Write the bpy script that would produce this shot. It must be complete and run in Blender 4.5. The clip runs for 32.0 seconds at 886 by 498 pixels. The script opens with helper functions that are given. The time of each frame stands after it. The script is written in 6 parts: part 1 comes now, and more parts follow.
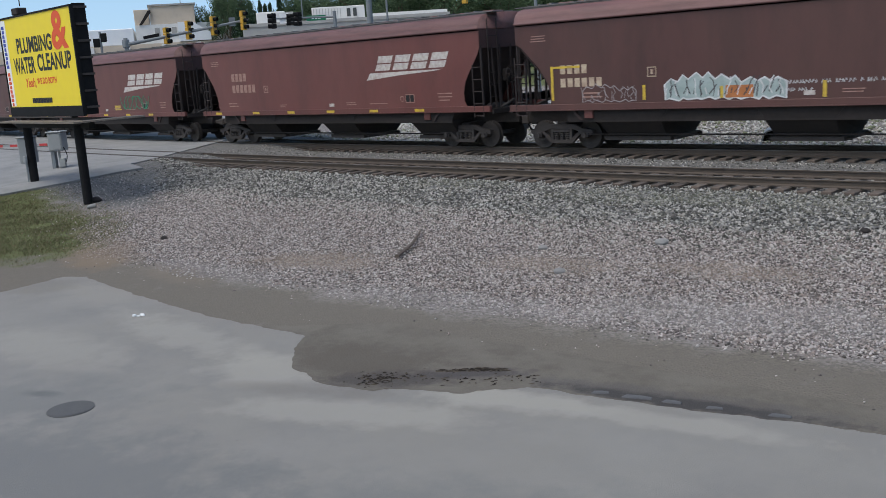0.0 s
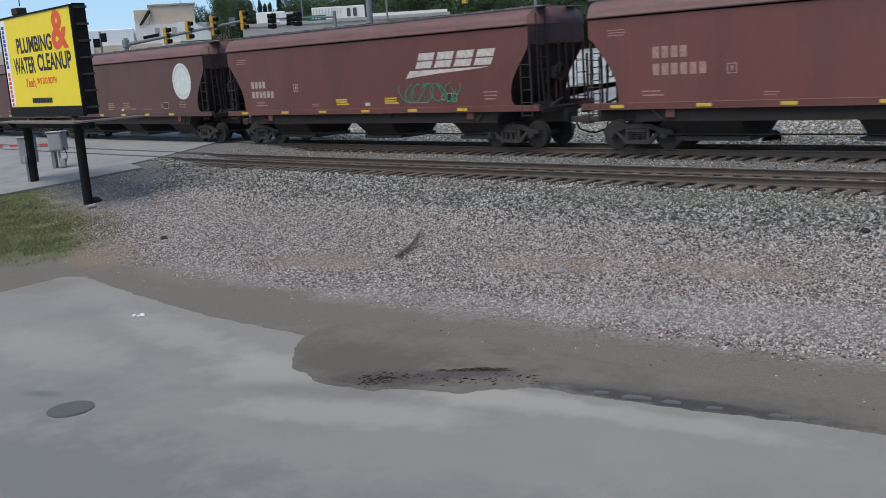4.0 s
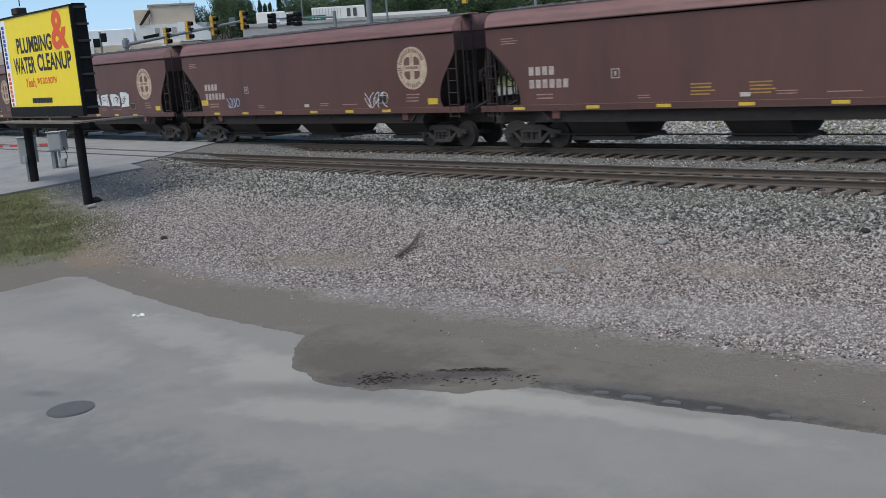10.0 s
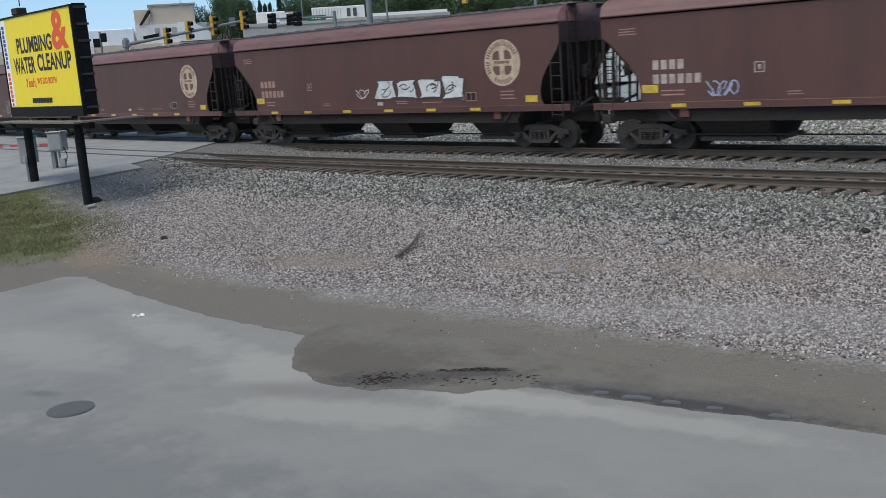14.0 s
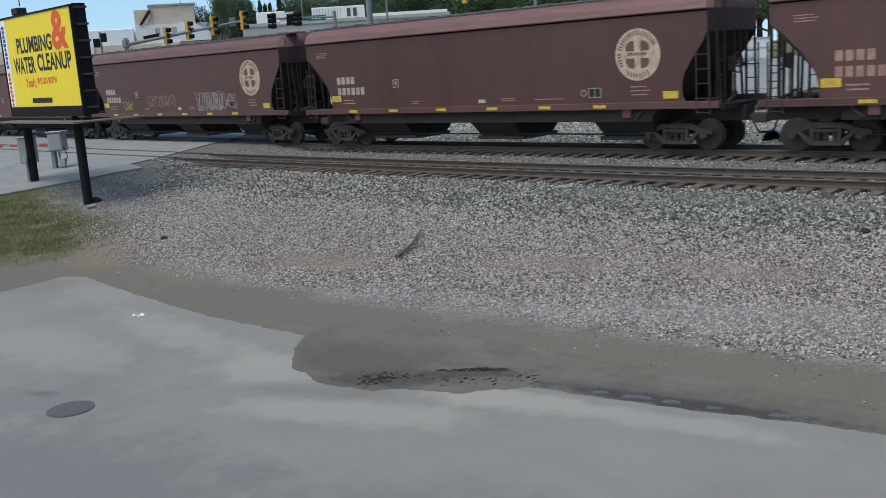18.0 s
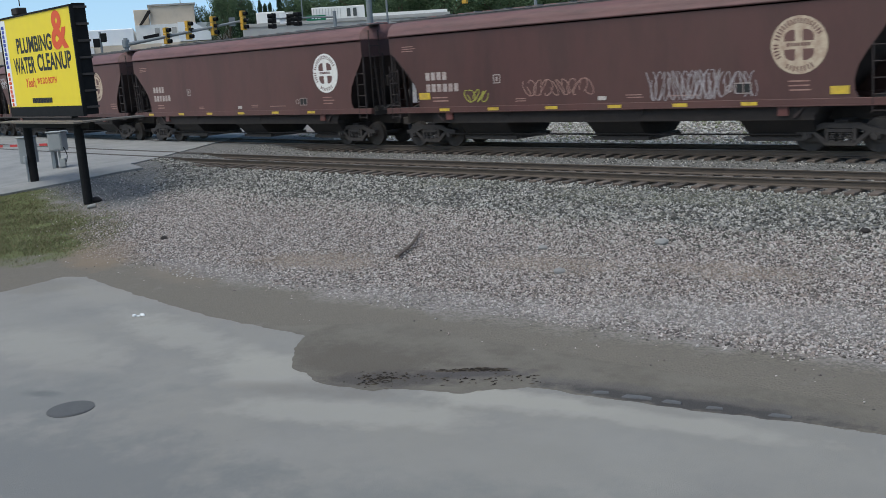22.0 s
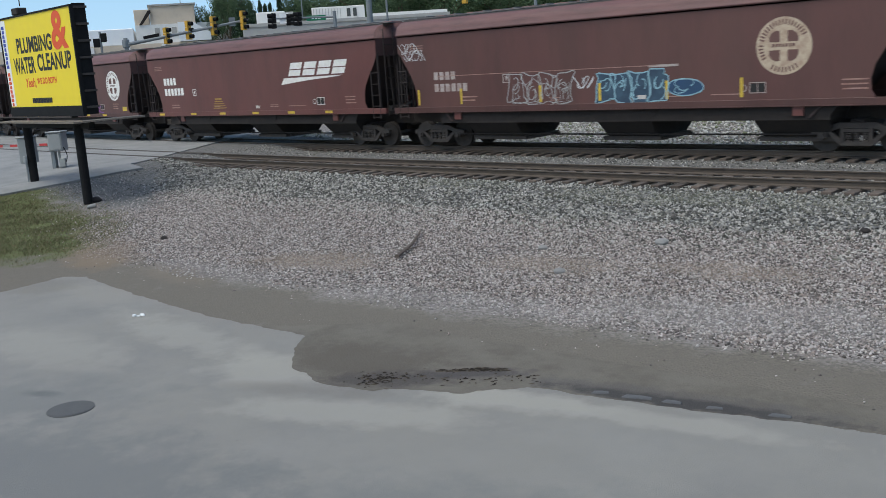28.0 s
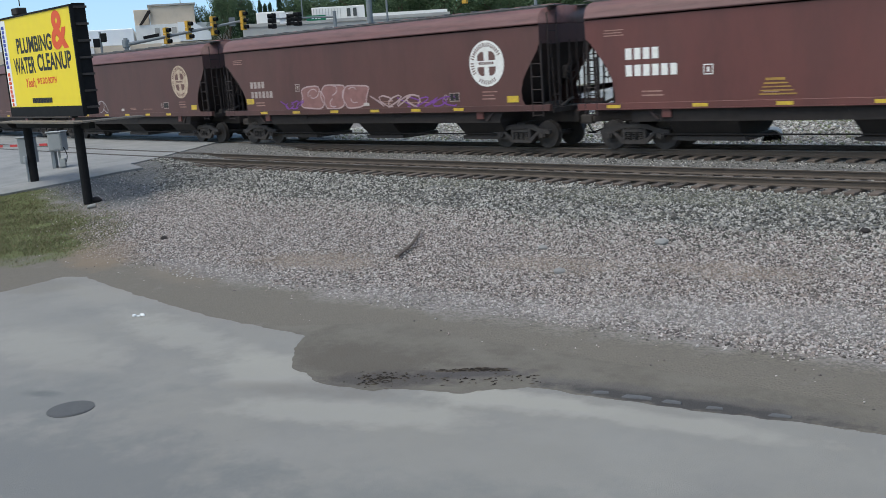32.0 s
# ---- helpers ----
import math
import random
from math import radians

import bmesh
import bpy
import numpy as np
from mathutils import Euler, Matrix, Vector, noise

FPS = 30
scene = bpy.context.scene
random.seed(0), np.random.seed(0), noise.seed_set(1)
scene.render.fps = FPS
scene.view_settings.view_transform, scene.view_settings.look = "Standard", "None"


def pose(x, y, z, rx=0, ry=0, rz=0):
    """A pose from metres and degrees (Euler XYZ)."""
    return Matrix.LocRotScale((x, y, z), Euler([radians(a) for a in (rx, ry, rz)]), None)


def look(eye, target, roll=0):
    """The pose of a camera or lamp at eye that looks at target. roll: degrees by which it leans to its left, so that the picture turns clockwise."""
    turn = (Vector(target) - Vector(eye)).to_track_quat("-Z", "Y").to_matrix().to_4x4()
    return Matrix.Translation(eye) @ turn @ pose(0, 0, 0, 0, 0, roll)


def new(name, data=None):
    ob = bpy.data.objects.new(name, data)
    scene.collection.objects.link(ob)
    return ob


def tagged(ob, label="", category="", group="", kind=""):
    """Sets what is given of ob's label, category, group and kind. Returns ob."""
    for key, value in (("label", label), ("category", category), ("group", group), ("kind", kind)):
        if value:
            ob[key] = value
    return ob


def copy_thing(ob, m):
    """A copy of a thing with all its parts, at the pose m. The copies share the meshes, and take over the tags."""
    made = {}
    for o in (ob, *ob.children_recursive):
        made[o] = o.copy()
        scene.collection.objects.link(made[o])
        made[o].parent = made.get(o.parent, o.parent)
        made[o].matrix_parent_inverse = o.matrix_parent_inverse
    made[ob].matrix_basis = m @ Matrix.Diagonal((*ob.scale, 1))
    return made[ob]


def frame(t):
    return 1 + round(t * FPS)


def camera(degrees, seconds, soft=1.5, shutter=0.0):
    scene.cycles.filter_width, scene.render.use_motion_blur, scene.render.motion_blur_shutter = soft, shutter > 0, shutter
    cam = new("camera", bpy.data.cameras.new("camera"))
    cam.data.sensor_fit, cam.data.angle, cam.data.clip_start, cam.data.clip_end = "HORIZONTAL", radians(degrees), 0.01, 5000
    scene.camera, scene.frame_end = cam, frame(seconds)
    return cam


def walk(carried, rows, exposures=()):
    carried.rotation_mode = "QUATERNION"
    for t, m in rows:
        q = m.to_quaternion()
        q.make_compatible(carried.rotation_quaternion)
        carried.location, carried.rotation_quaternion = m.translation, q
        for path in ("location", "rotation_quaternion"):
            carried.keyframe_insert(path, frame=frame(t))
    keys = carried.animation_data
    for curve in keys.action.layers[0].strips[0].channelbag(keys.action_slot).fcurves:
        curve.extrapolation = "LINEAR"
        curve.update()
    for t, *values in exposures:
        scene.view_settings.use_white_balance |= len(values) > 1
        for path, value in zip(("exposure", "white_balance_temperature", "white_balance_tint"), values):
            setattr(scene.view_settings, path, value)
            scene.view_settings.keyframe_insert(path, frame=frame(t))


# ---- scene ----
# ---------------------------------------------------------------- camera
EYE = (0.0, 0.0, 3.214)
YAW, DOWN, LEAN = -0.70558, 0.19483, -3.829
cam = camera(49.52, 32.0, soft=0.75, shutter=0.35)
AIM = (EYE[0] + math.sin(YAW) * math.cos(DOWN), EYE[1] + math.cos(YAW) * math.cos(DOWN), EYE[2] - math.sin(DOWN))
walk(cam, [(0.0, look(EYE, AIM, LEAN)), (32.0, look(EYE, AIM, LEAN))], exposures=[(0.0, 0.15, 6680, 9), (3.0, 0.20, 6700, 9), (12.0, 0.20, 6680, 7), (21.0, 0.20, 6600, 5), (30.5, 0.23, 6600, 5), (32.0, 0.34, 6620, 5)])

# ---------------------------------------------------------------- light
SUN_EL, SUN_AZ = 62.0, 192.0      # height, and compass-like turn from +y towards +x
world = bpy.data.worlds.new("sky")
scene.world = world
world.use_nodes = True
_n = world.node_tree.nodes
_sky = _n.new("ShaderNodeTexSky")
_sky.sky_type = "NISHITA"
_sky.sun_disc = False
_sky.sun_elevation = radians(SUN_EL)
_sky.sun_rotation = radians(SUN_AZ)
_sky.dust_density, _sky.ozone_density, _sky.altitude = 1.0, 1.5, 300.0
world.node_tree.links.new(_sky.outputs[0], _n["Background"].inputs[0])
_n["Background"].inputs[1].default_value = 0.15
_sun = bpy.data.lights.new("sun", "SUN")
_sun.energy, _sun.angle, _sun.color = 2.35, radians(48.0), (1.0, 0.955, 0.88)
sun = new("sun", _sun)
_d = Vector((math.sin(radians(SUN_AZ)) * math.cos(radians(SUN_EL)), math.cos(radians(SUN_AZ)) * math.cos(radians(SUN_EL)), math.sin(radians(SUN_EL))))
sun.matrix_world = look(_d * 100, (0, 0, 0))


# ---------------------------------------------------------------- materials
def mat(name, col, rough=0.7, metal=0.0, col2=None, scale=4.0, amount=0.5, bump=0.0, bump_scale=40.0, col3=None, scale3=0.6, amount3=0.4, stretch=(1, 1, 1), rand=0.0):
    m = bpy.data.materials.new(name)
    m.use_nodes = True
    nt = m.node_tree
    b = nt.nodes["Principled BSDF"]
    b.inputs["Roughness"].default_value = rough
    b.inputs["Metallic"].default_value = metal
    tc = nt.nodes.new("ShaderNodeTexCoord")
    mp = nt.nodes.new("ShaderNodeMapping")
    mp.inputs["Scale"].default_value = stretch
    nt.links.new(tc.outputs["Object"], mp.inputs["Vector"])
    out = None
    rgb = nt.nodes.new("ShaderNodeRGB")
    rgb.outputs[0].default_value = (*col, 1)
    out = rgb.outputs[0]
    for c, s, a, lo in ((col2, scale, amount, 0.42), (col3, scale3, amount3, 0.45)):
        if c is None:
            continue
        no = nt.nodes.new("ShaderNodeTexNoise")
        no.inputs["Scale"].default_value = s
        no.inputs["Detail"].default_value = 8
        no.inputs["Roughness"].default_value = 0.65
        nt.links.new(mp.outputs[0], no.inputs["Vector"])
        rp = nt.nodes.new("ShaderNodeMapRange")
        rp.inputs["From Min"].default_value, rp.inputs["From Max"].default_value = lo, lo + 0.22
        rp.inputs["To Max"].default_value = a
        nt.links.new(no.outputs["Fac"], rp.inputs["Value"])
        mx = nt.nodes.new("ShaderNodeMix")
        mx.data_type = "RGBA"
        mx.inputs["B"].default_value = (0, 0, 0, 0)
        nt.links.new(rp.outputs[0], mx.inputs[0])
        nt.links.new(out, mx.inputs[6])
        mx.inputs[7].default_value = (*c, 1)
        out = mx.outputs[2]
    if rand:
        oi = nt.nodes.new("ShaderNodeObjectInfo")
        hs = nt.nodes.new("ShaderNodeHueSaturation")
        rr = nt.nodes.new("ShaderNodeMapRange")
        rr.inputs["To Min"].default_value, rr.inputs["To Max"].default_value = 1 - rand, 1 + rand
        nt.links.new(oi.outputs["Random"], rr.inputs["Value"])
        nt.links.new(rr.outputs[0], hs.inputs["Value"])
        nt.links.new(out, hs.inputs["Color"])
        out = hs.outputs[0]
    nt.links.new(out, b.inputs["Base Color"])
    if bump:
        nb = nt.nodes.new("ShaderNodeTexNoise")
        nb.inputs["Scale"].default_value = bump_scale
        nb.inputs["Detail"].default_value = 6
        nt.links.new(tc.outputs["Object"], nb.inputs["Vector"])
        bp = nt.nodes.new("ShaderNodeBump")
        bp.inputs["Strength"].default_value = bump
        bp.inputs["Distance"].default_value = 0.02
        nt.links.new(nb.outputs["Fac"], bp.inputs["Height"])
        nt.links.new(bp.outputs[0], b.inputs["Normal"])
    return m


M_BODY = mat("oxide_paint", (0.132, 0.0425, 0.036), 0.5, 0, (0.085, 0.030, 0.026), 1.1, 0.6, 0.08, 25, (0.152, 0.057, 0.048), 0.35, 0.5, (1, 1, 0.35), rand=0.12)
M_OLD = mat("weathered_oxide_paint", (0.093, 0.0375, 0.0325), 0.55, 0, (0.058, 0.0265, 0.0225), 1.1, 0.65, 0.08, 25, (0.108, 0.050, 0.041), 0.35, 0.5, (1, 1, 0.3), rand=0.16)
M_ROOF = mat("roof_paint", (0.135, 0.060, 0.056), 0.6, 0, (0.070, 0.036, 0.034), 2.2, 0.75, 0.1, 25, (0.17, 0.095, 0.09), 0.5, 0.5, (0.35, 2.5, 2.5), rand=0.12)
# grime darkened further to hold the shadow beneath the wagons
M_UNDER = mat("shaded_underframe_grime", (0.019, 0.015, 0.014), 0.9, 0, (0.034, 0.026, 0.023), 3, 0.5, 0.2, 30)
# end wall and slope sheet colours hold the shade between the wagons
M_ENDWALL = mat("shaded_end_paint", (0.075, 0.038, 0.036), 0.8, 0, (0.045, 0.026, 0.025), 1.2, 0.6, 0.1, 20)
M_SLOPE = mat("shaded_slope_paint", (0.042, 0.027, 0.026), 0.85, 0, (0.022, 0.016, 0.015), 0.9, 0.8, 0.1, 20)
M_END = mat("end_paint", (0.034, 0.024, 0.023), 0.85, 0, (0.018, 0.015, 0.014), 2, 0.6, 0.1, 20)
M_STEEL = mat("dusty_steel", (0.046, 0.039, 0.036), 0.85, 0.0, (0.078, 0.063, 0.054), 5, 0.5, 0.2, 40)
M_WHEEL = mat("wheel_steel", (0.036, 0.031, 0.029), 0.65, 0.2, (0.075, 0.058, 0.05), 4, 0.5, 0.1, 30)
M_WALK = mat("galvanised_walk", (0.17, 0.165, 0.16), 0.7, 0.2, (0.09, 0.08, 0.078), 3, 0.6)
M_WHITE = mat("white_stencil", (0.55, 0.52, 0.48), 0.7, 0, (0.30, 0.19, 0.16), 7, 0.55)
M_CLEANWHITE = mat("bright_white_stencil", (0.78, 0.77, 0.73), 0.65, 0, (0.5, 0.42, 0.38), 6, 0.3)
M_CREAM = mat("faded_cream_stencil", (0.50, 0.40, 0.29), 0.7, 0, (0.27, 0.15, 0.11), 5, 0.6)
M_FADED = mat("very_faded_stencil", (0.36, 0.22, 0.18), 0.7, 0, (0.20, 0.09, 0.07), 6, 0.6)
M_YELLOW = mat("yellow_reflector", (0.62, 0.43, 0.04), 0.5, 0, (0.30, 0.19, 0.06), 5, 0.6)
M_DARKLOGO = mat("dark_stencil", (0.13, 0.065, 0.055), 0.7)
M_RAIL = mat("rail_steel", (0.066, 0.051, 0.040), 0.7, 0.1, (0.095, 0.07, 0.052), 5, 0.5, 0.1, 30)
M_RAILTOP = mat("rail_running_surface", (0.20, 0.18, 0.16), 0.5, 0.5, (0.13, 0.105, 0.085), 6, 0.5)
M_FLANGE = mat("dark_crossing_rubber", (0.05, 0.047, 0.044), 0.85, 0, (0.085, 0.08, 0.075), 2.5, 0.6)
M_TIE = mat("weathered_tie", (0.105, 0.080, 0.064), 0.9, 0, (0.05, 0.042, 0.036), 7, 0.6, 0.4, 30, (0.135, 0.118, 0.10), 2, 0.4, rand=0.3)
M_BLACKSTEEL = mat("black_painted_steel", (0.008, 0.008, 0.009), 0.75, 0, (0.016, 0.016, 0.016), 4, 0.5)
M_BLACKSTEEL.node_tree.nodes["Principled BSDF"].inputs["Specular IOR Level"].default_value = 0.2
M_GREYBOX = mat("grey_cabinet_paint", (0.28, 0.29, 0.29), 0.5, 0.1, (0.24, 0.25, 0.25), 5, 0.4)
M_SIGN_Y = mat("billboard_yellow", (0.86, 0.66, 0.02), 0.55, 0, (0.80, 0.60, 0.03), 2, 0.4)
M_INK = mat("billboard_ink", (0.012, 0.011, 0.010), 0.6)
M_RED = mat("billboard_red", (0.72, 0.09, 0.02), 0.6)
M_PAPER = mat("billboard_white", (0.80, 0.80, 0.80), 0.6)
M_BLUE = mat("billboard_blue", (0.03, 0.06, 0.35), 0.6)


# ---------------------------------------------------------------- mesh helpers
def part(name, bm, material, parent=None, label="", smooth=False):
    me = bpy.data.meshes.new(name)
    bmesh.ops.recalc_face_normals(bm, faces=bm.faces)
    bm.to_mesh(me)
    bm.free()
    for m in (material if isinstance(material, (list, tuple)) else [material]):
        me.materials.append(m)
    if smooth:
        me.polygons.foreach_set("use_smooth", [True] * len(me.polygons))
    ob = new(name, me)
    if parent is not None:
        ob.parent = parent
    if label:
        ob["label"] = label
    return ob


def box(bm, x0, x1, y0, y1, z0, z1, bevel=0.0):
    r = bmesh.ops.create_cube(bm, size=1.0)
    vs = r["verts"]
    for v in vs:
        v.co = Vector(((x0 + x1) / 2 + v.co.x * (x1 - x0), (y0 + y1) / 2 + v.co.y * (y1 - y0), (z0 + z1) / 2 + v.co.z * (z1 - z0)))
    if bevel:
        es = {e for v in vs for e in v.link_edges}
        bmesh.ops.bevel(bm, geom=list(es), offset=bevel, segments=1, affect="EDGES")
    return bm


def boxes(*bs, bevel=0.0):
    bm = bmesh.new()
    for b in bs:
        box(bm, *b, bevel=bevel)
    return bm


def tube(bm, a, b, r, seg=8, r2=None, cap=True):
    a, b = Vector(a), Vector(b)
    d = b - a
    q = d.to_track_quat("Z", "Y").to_matrix().to_4x4()
    m = Matrix.Translation((a + b) / 2) @ q
    bmesh.ops.create_cone(bm, cap_ends=cap, cap_tris=False, segments=seg, radius1=r, radius2=r if r2 is None else r2, depth=d.length, matrix=m)
    return bm


def prism(bm, pts, y0, y1, axis="y"):
    """A closed outline of (a, b) pairs pushed from y0 to y1 along an axis."""
    def at(a, b, c):
        return (a, c, b) if axis == "y" else ((c, a, b) if axis == "x" else (a, b, c))
    f = [bm.verts.new(at(a, b, y0)) for a, b in pts]
    g = [bm.verts.new(at(a, b, y1)) for a, b in pts]
    bm.faces.new(f)
    bm.faces.new(g[::-1])
    n = len(pts)
    for i in range(n):
        bm.faces.new((f[i], f[(i + 1) % n], g[(i + 1) % n], g[i]))
    return bm


def sweep(bm, profile, xs, close=True):
    """Joins copies of a (y, z) profile at stations xs, each a (x, dy, dz)."""
    rows = [[bm.verts.new((x, y + dy, z + dz)) for y, z in profile] for x, dy, dz in xs]
    n = len(profile)
    for r0, r1 in zip(rows, rows[1:]):
        for i in range(n if close else n - 1):
            bm.faces.new((r0[i], r1[i], r1[(i + 1) % n], r0[(i + 1) % n]))
    if close:
        bm.faces.new(rows[0][::-1])
        bm.faces.new(rows[-1])
    return bm


def thing(name, label, category, group="", kind="", m=None):
    ob = new(name)
    tagged(ob, label, category, group, kind)
    if m is not None:
        ob.matrix_basis = m
    return ob


# ---------------------------------------------------------------- the line of the track
NEAR_Y, FAR_Y, BEND = 21.829, 27.274, 0.0011     # near rails of the two tracks abreast of the camera
GAUGE = 1.505


def bend(x):
    return BEND * x * x


def along(s):
    """x on the bend at the length s from its foot."""
    x = s
    for _ in range(12):
        f = math.asinh(2 * BEND * x) / (4 * BEND) + x * math.sqrt(1 + 4 * BEND ** 2 * x * x) / 2 - s
        x -= f / math.sqrt(1 + 4 * BEND ** 2 * x * x)
    return x


def track_pose(s, y, z=0.0):
    x = along(s)
    return pose(x, y + bend(x), z, 0, 0, math.degrees(math.atan(2 * BEND * x)))


def ground_z(x, v):
    """Height of the bank at v metres beyond (+) or before (-) the near rail of the near track."""
    pts = ((-60, -1.02), (-14, -1.0), (-12.2, -0.985), (-10.5, -0.93), (-8, -0.82), (-5.0, -0.62), (-3.4, -0.45), (-1.15, -0.30), (-0.7, -0.265), (7.9, -0.265), (8.7, -0.42), (10.5, -0.3), (14, 0.2), (26, 0.45), (30, 0.75), (42, 1.2), (60, 1.5), (95, 4.2), (140, 5.5), (1500, 9.0))
    z = pts[-1][1]
    for (p, zp), (q, zq) in zip(pts, pts[1:]):
        if v <= q:
            z = zp + (zq - zp) * max(0, min(1, (v - p) / (q - p)))
            break
    if x < -31:
        k = min(1, (-31 - x) / 3.0)
        zr = -0.05 if v > -2 else max(-0.55, -0.05 + 0.055 * (v + 2))
        z = z * (1 - k) + zr * k
    return z


def ground_h(x, v):
    """The same with its shallow humps and hollows."""
    return ground_z(x, v) + (0.045 * noise.noise((x * 0.6, v * 0.6, 0)) if -11 < v < -1.4 and x > -31 else 0)


# ---------------------------------------------------------------- ground
def zoned(name, cols, rough=0.95, bump=0.5, bump_scale=30.0, cell=26.0):
    """Gravel whose three zone colours follow the ground's own attribute, broken up by noise and by pebble cells."""
    m = bpy.data.materials.new(name)
    m.use_nodes = True
    nt, L = m.node_tree, m.node_tree.links
    b = nt.nodes["Principled BSDF"]
    b.inputs["Roughness"].default_value = rough
    b.inputs["Specular IOR Level"].default_value = 0.2
    tc = nt.nodes.new("ShaderNodeTexCoord")
    at = nt.nodes.new("ShaderNodeAttribute")
    at.attribute_name = "zone"
    sp = nt.nodes.new("ShaderNodeSeparateColor")
    L.new(at.outputs["Color"], sp.inputs[0])
    n1 = nt.nodes.new("ShaderNodeTexNoise")
    n1.inputs["Scale"].default_value, n1.inputs["Detail"].default_value, n1.inputs["Roughness"].default_value = 1.6, 9, 0.7
    L.new(tc.outputs["Object"], n1.inputs["Vector"])
    vo = nt.nodes.new("ShaderNodeTexVoronoi")
    vo.inputs["Scale"].default_value = cell
    L.new(tc.outputs["Object"], vo.inputs["Vector"])
    out = None
    rgb = nt.nodes.new("ShaderNodeRGB")
    rgb.outputs[0].default_value = (*cols[0], 1)
    out = rgb.outputs[0]
    for ch, c in ((0, cols[1]), (1, cols[2]), (2, cols[3])):
        ad = nt.nodes.new("ShaderNodeMath")
        ad.operation = "MULTIPLY_ADD"
        L.new(n1.outputs["Fac"], ad.inputs[0])
        ad.inputs[1].default_value = 1.6
        L.new(sp.outputs[ch], ad.inputs[2])
        mr = nt.nodes.new("ShaderNodeMapRange")
        mr.inputs["From Min"].default_value, mr.inputs["From Max"].default_value = 1.05, 1.55
        L.new(ad.outputs[0], mr.inputs["Value"])
        mx = nt.nodes.new("ShaderNodeMix")
        mx.data_type = "RGBA"
        L.new(mr.outputs[0], mx.inputs[0])
        L.new(out, mx.inputs[6])
        mx.inputs[7].default_value = (*c, 1)
        out = mx.outputs[2]
    hs = nt.nodes.new("ShaderNodeHueSaturation")
    vs = nt.nodes.new("ShaderNodeSeparateColor")
    L.new(vo.outputs["Color"], vs.inputs[0])
    vr = nt.nodes.new("ShaderNodeMapRange")
    vr.inputs["To Min"].default_value, vr.inputs["To Max"].default_value = 0.45, 1.55
    L.new(vs.outputs[0], vr.inputs["Value"])
    calm = nt.nodes.new("ShaderNodeMix")
    L.new(sp.outputs[0], calm.inputs[0])
    L.new(vr.outputs[0], calm.inputs[2])
    calm.inputs[3].default_value = 1.0
    L.new(calm.outputs[0], hs.inputs["Value"])
    L.new(out, hs.inputs["Color"])
    L.new(hs.outputs[0], b.inputs["Base Color"])
    bp = nt.nodes.new("ShaderNodeBump")
    bp.inputs["Strength"].default_value, bp.inputs["Distance"].default_value = bump, 0.02
    L.new(vo.outputs["Distance"], bp.inputs["Height"])
    L.new(bp.outputs[0], b.inputs["Normal"])
    return m


def island_stone(name, cols, rough=0.9, gloss=0.2):
    """Loose stones, each with a tint of its own."""
    m = bpy.data.materials.new(name)
    m.use_nodes = True
    nt, L = m.node_tree, m.node_tree.links
    b = nt.nodes["Principled BSDF"]
    b.inputs["Roughness"].default_value = rough
    b.inputs["Specular IOR Level"].default_value = 0.2
    g = nt.nodes.new("ShaderNodeNewGeometry")
    cr = nt.nodes.new("ShaderNodeValToRGB")
    cr.color_ramp.interpolation = "CONSTANT"
    el = cr.color_ramp.elements
    while len(el) < len(cols):
        el.new(0.5)
    for i, c in enumerate(cols):
        el[i].position = i / len(cols)
        el[i].color = (*c, 1)
    b.inputs["Specular IOR Level"].default_value = gloss
    L.new(g.outputs["Random Per Island"], cr.inputs[0])
    L.new(cr.outputs[0], b.inputs["Base Color"])
    return m


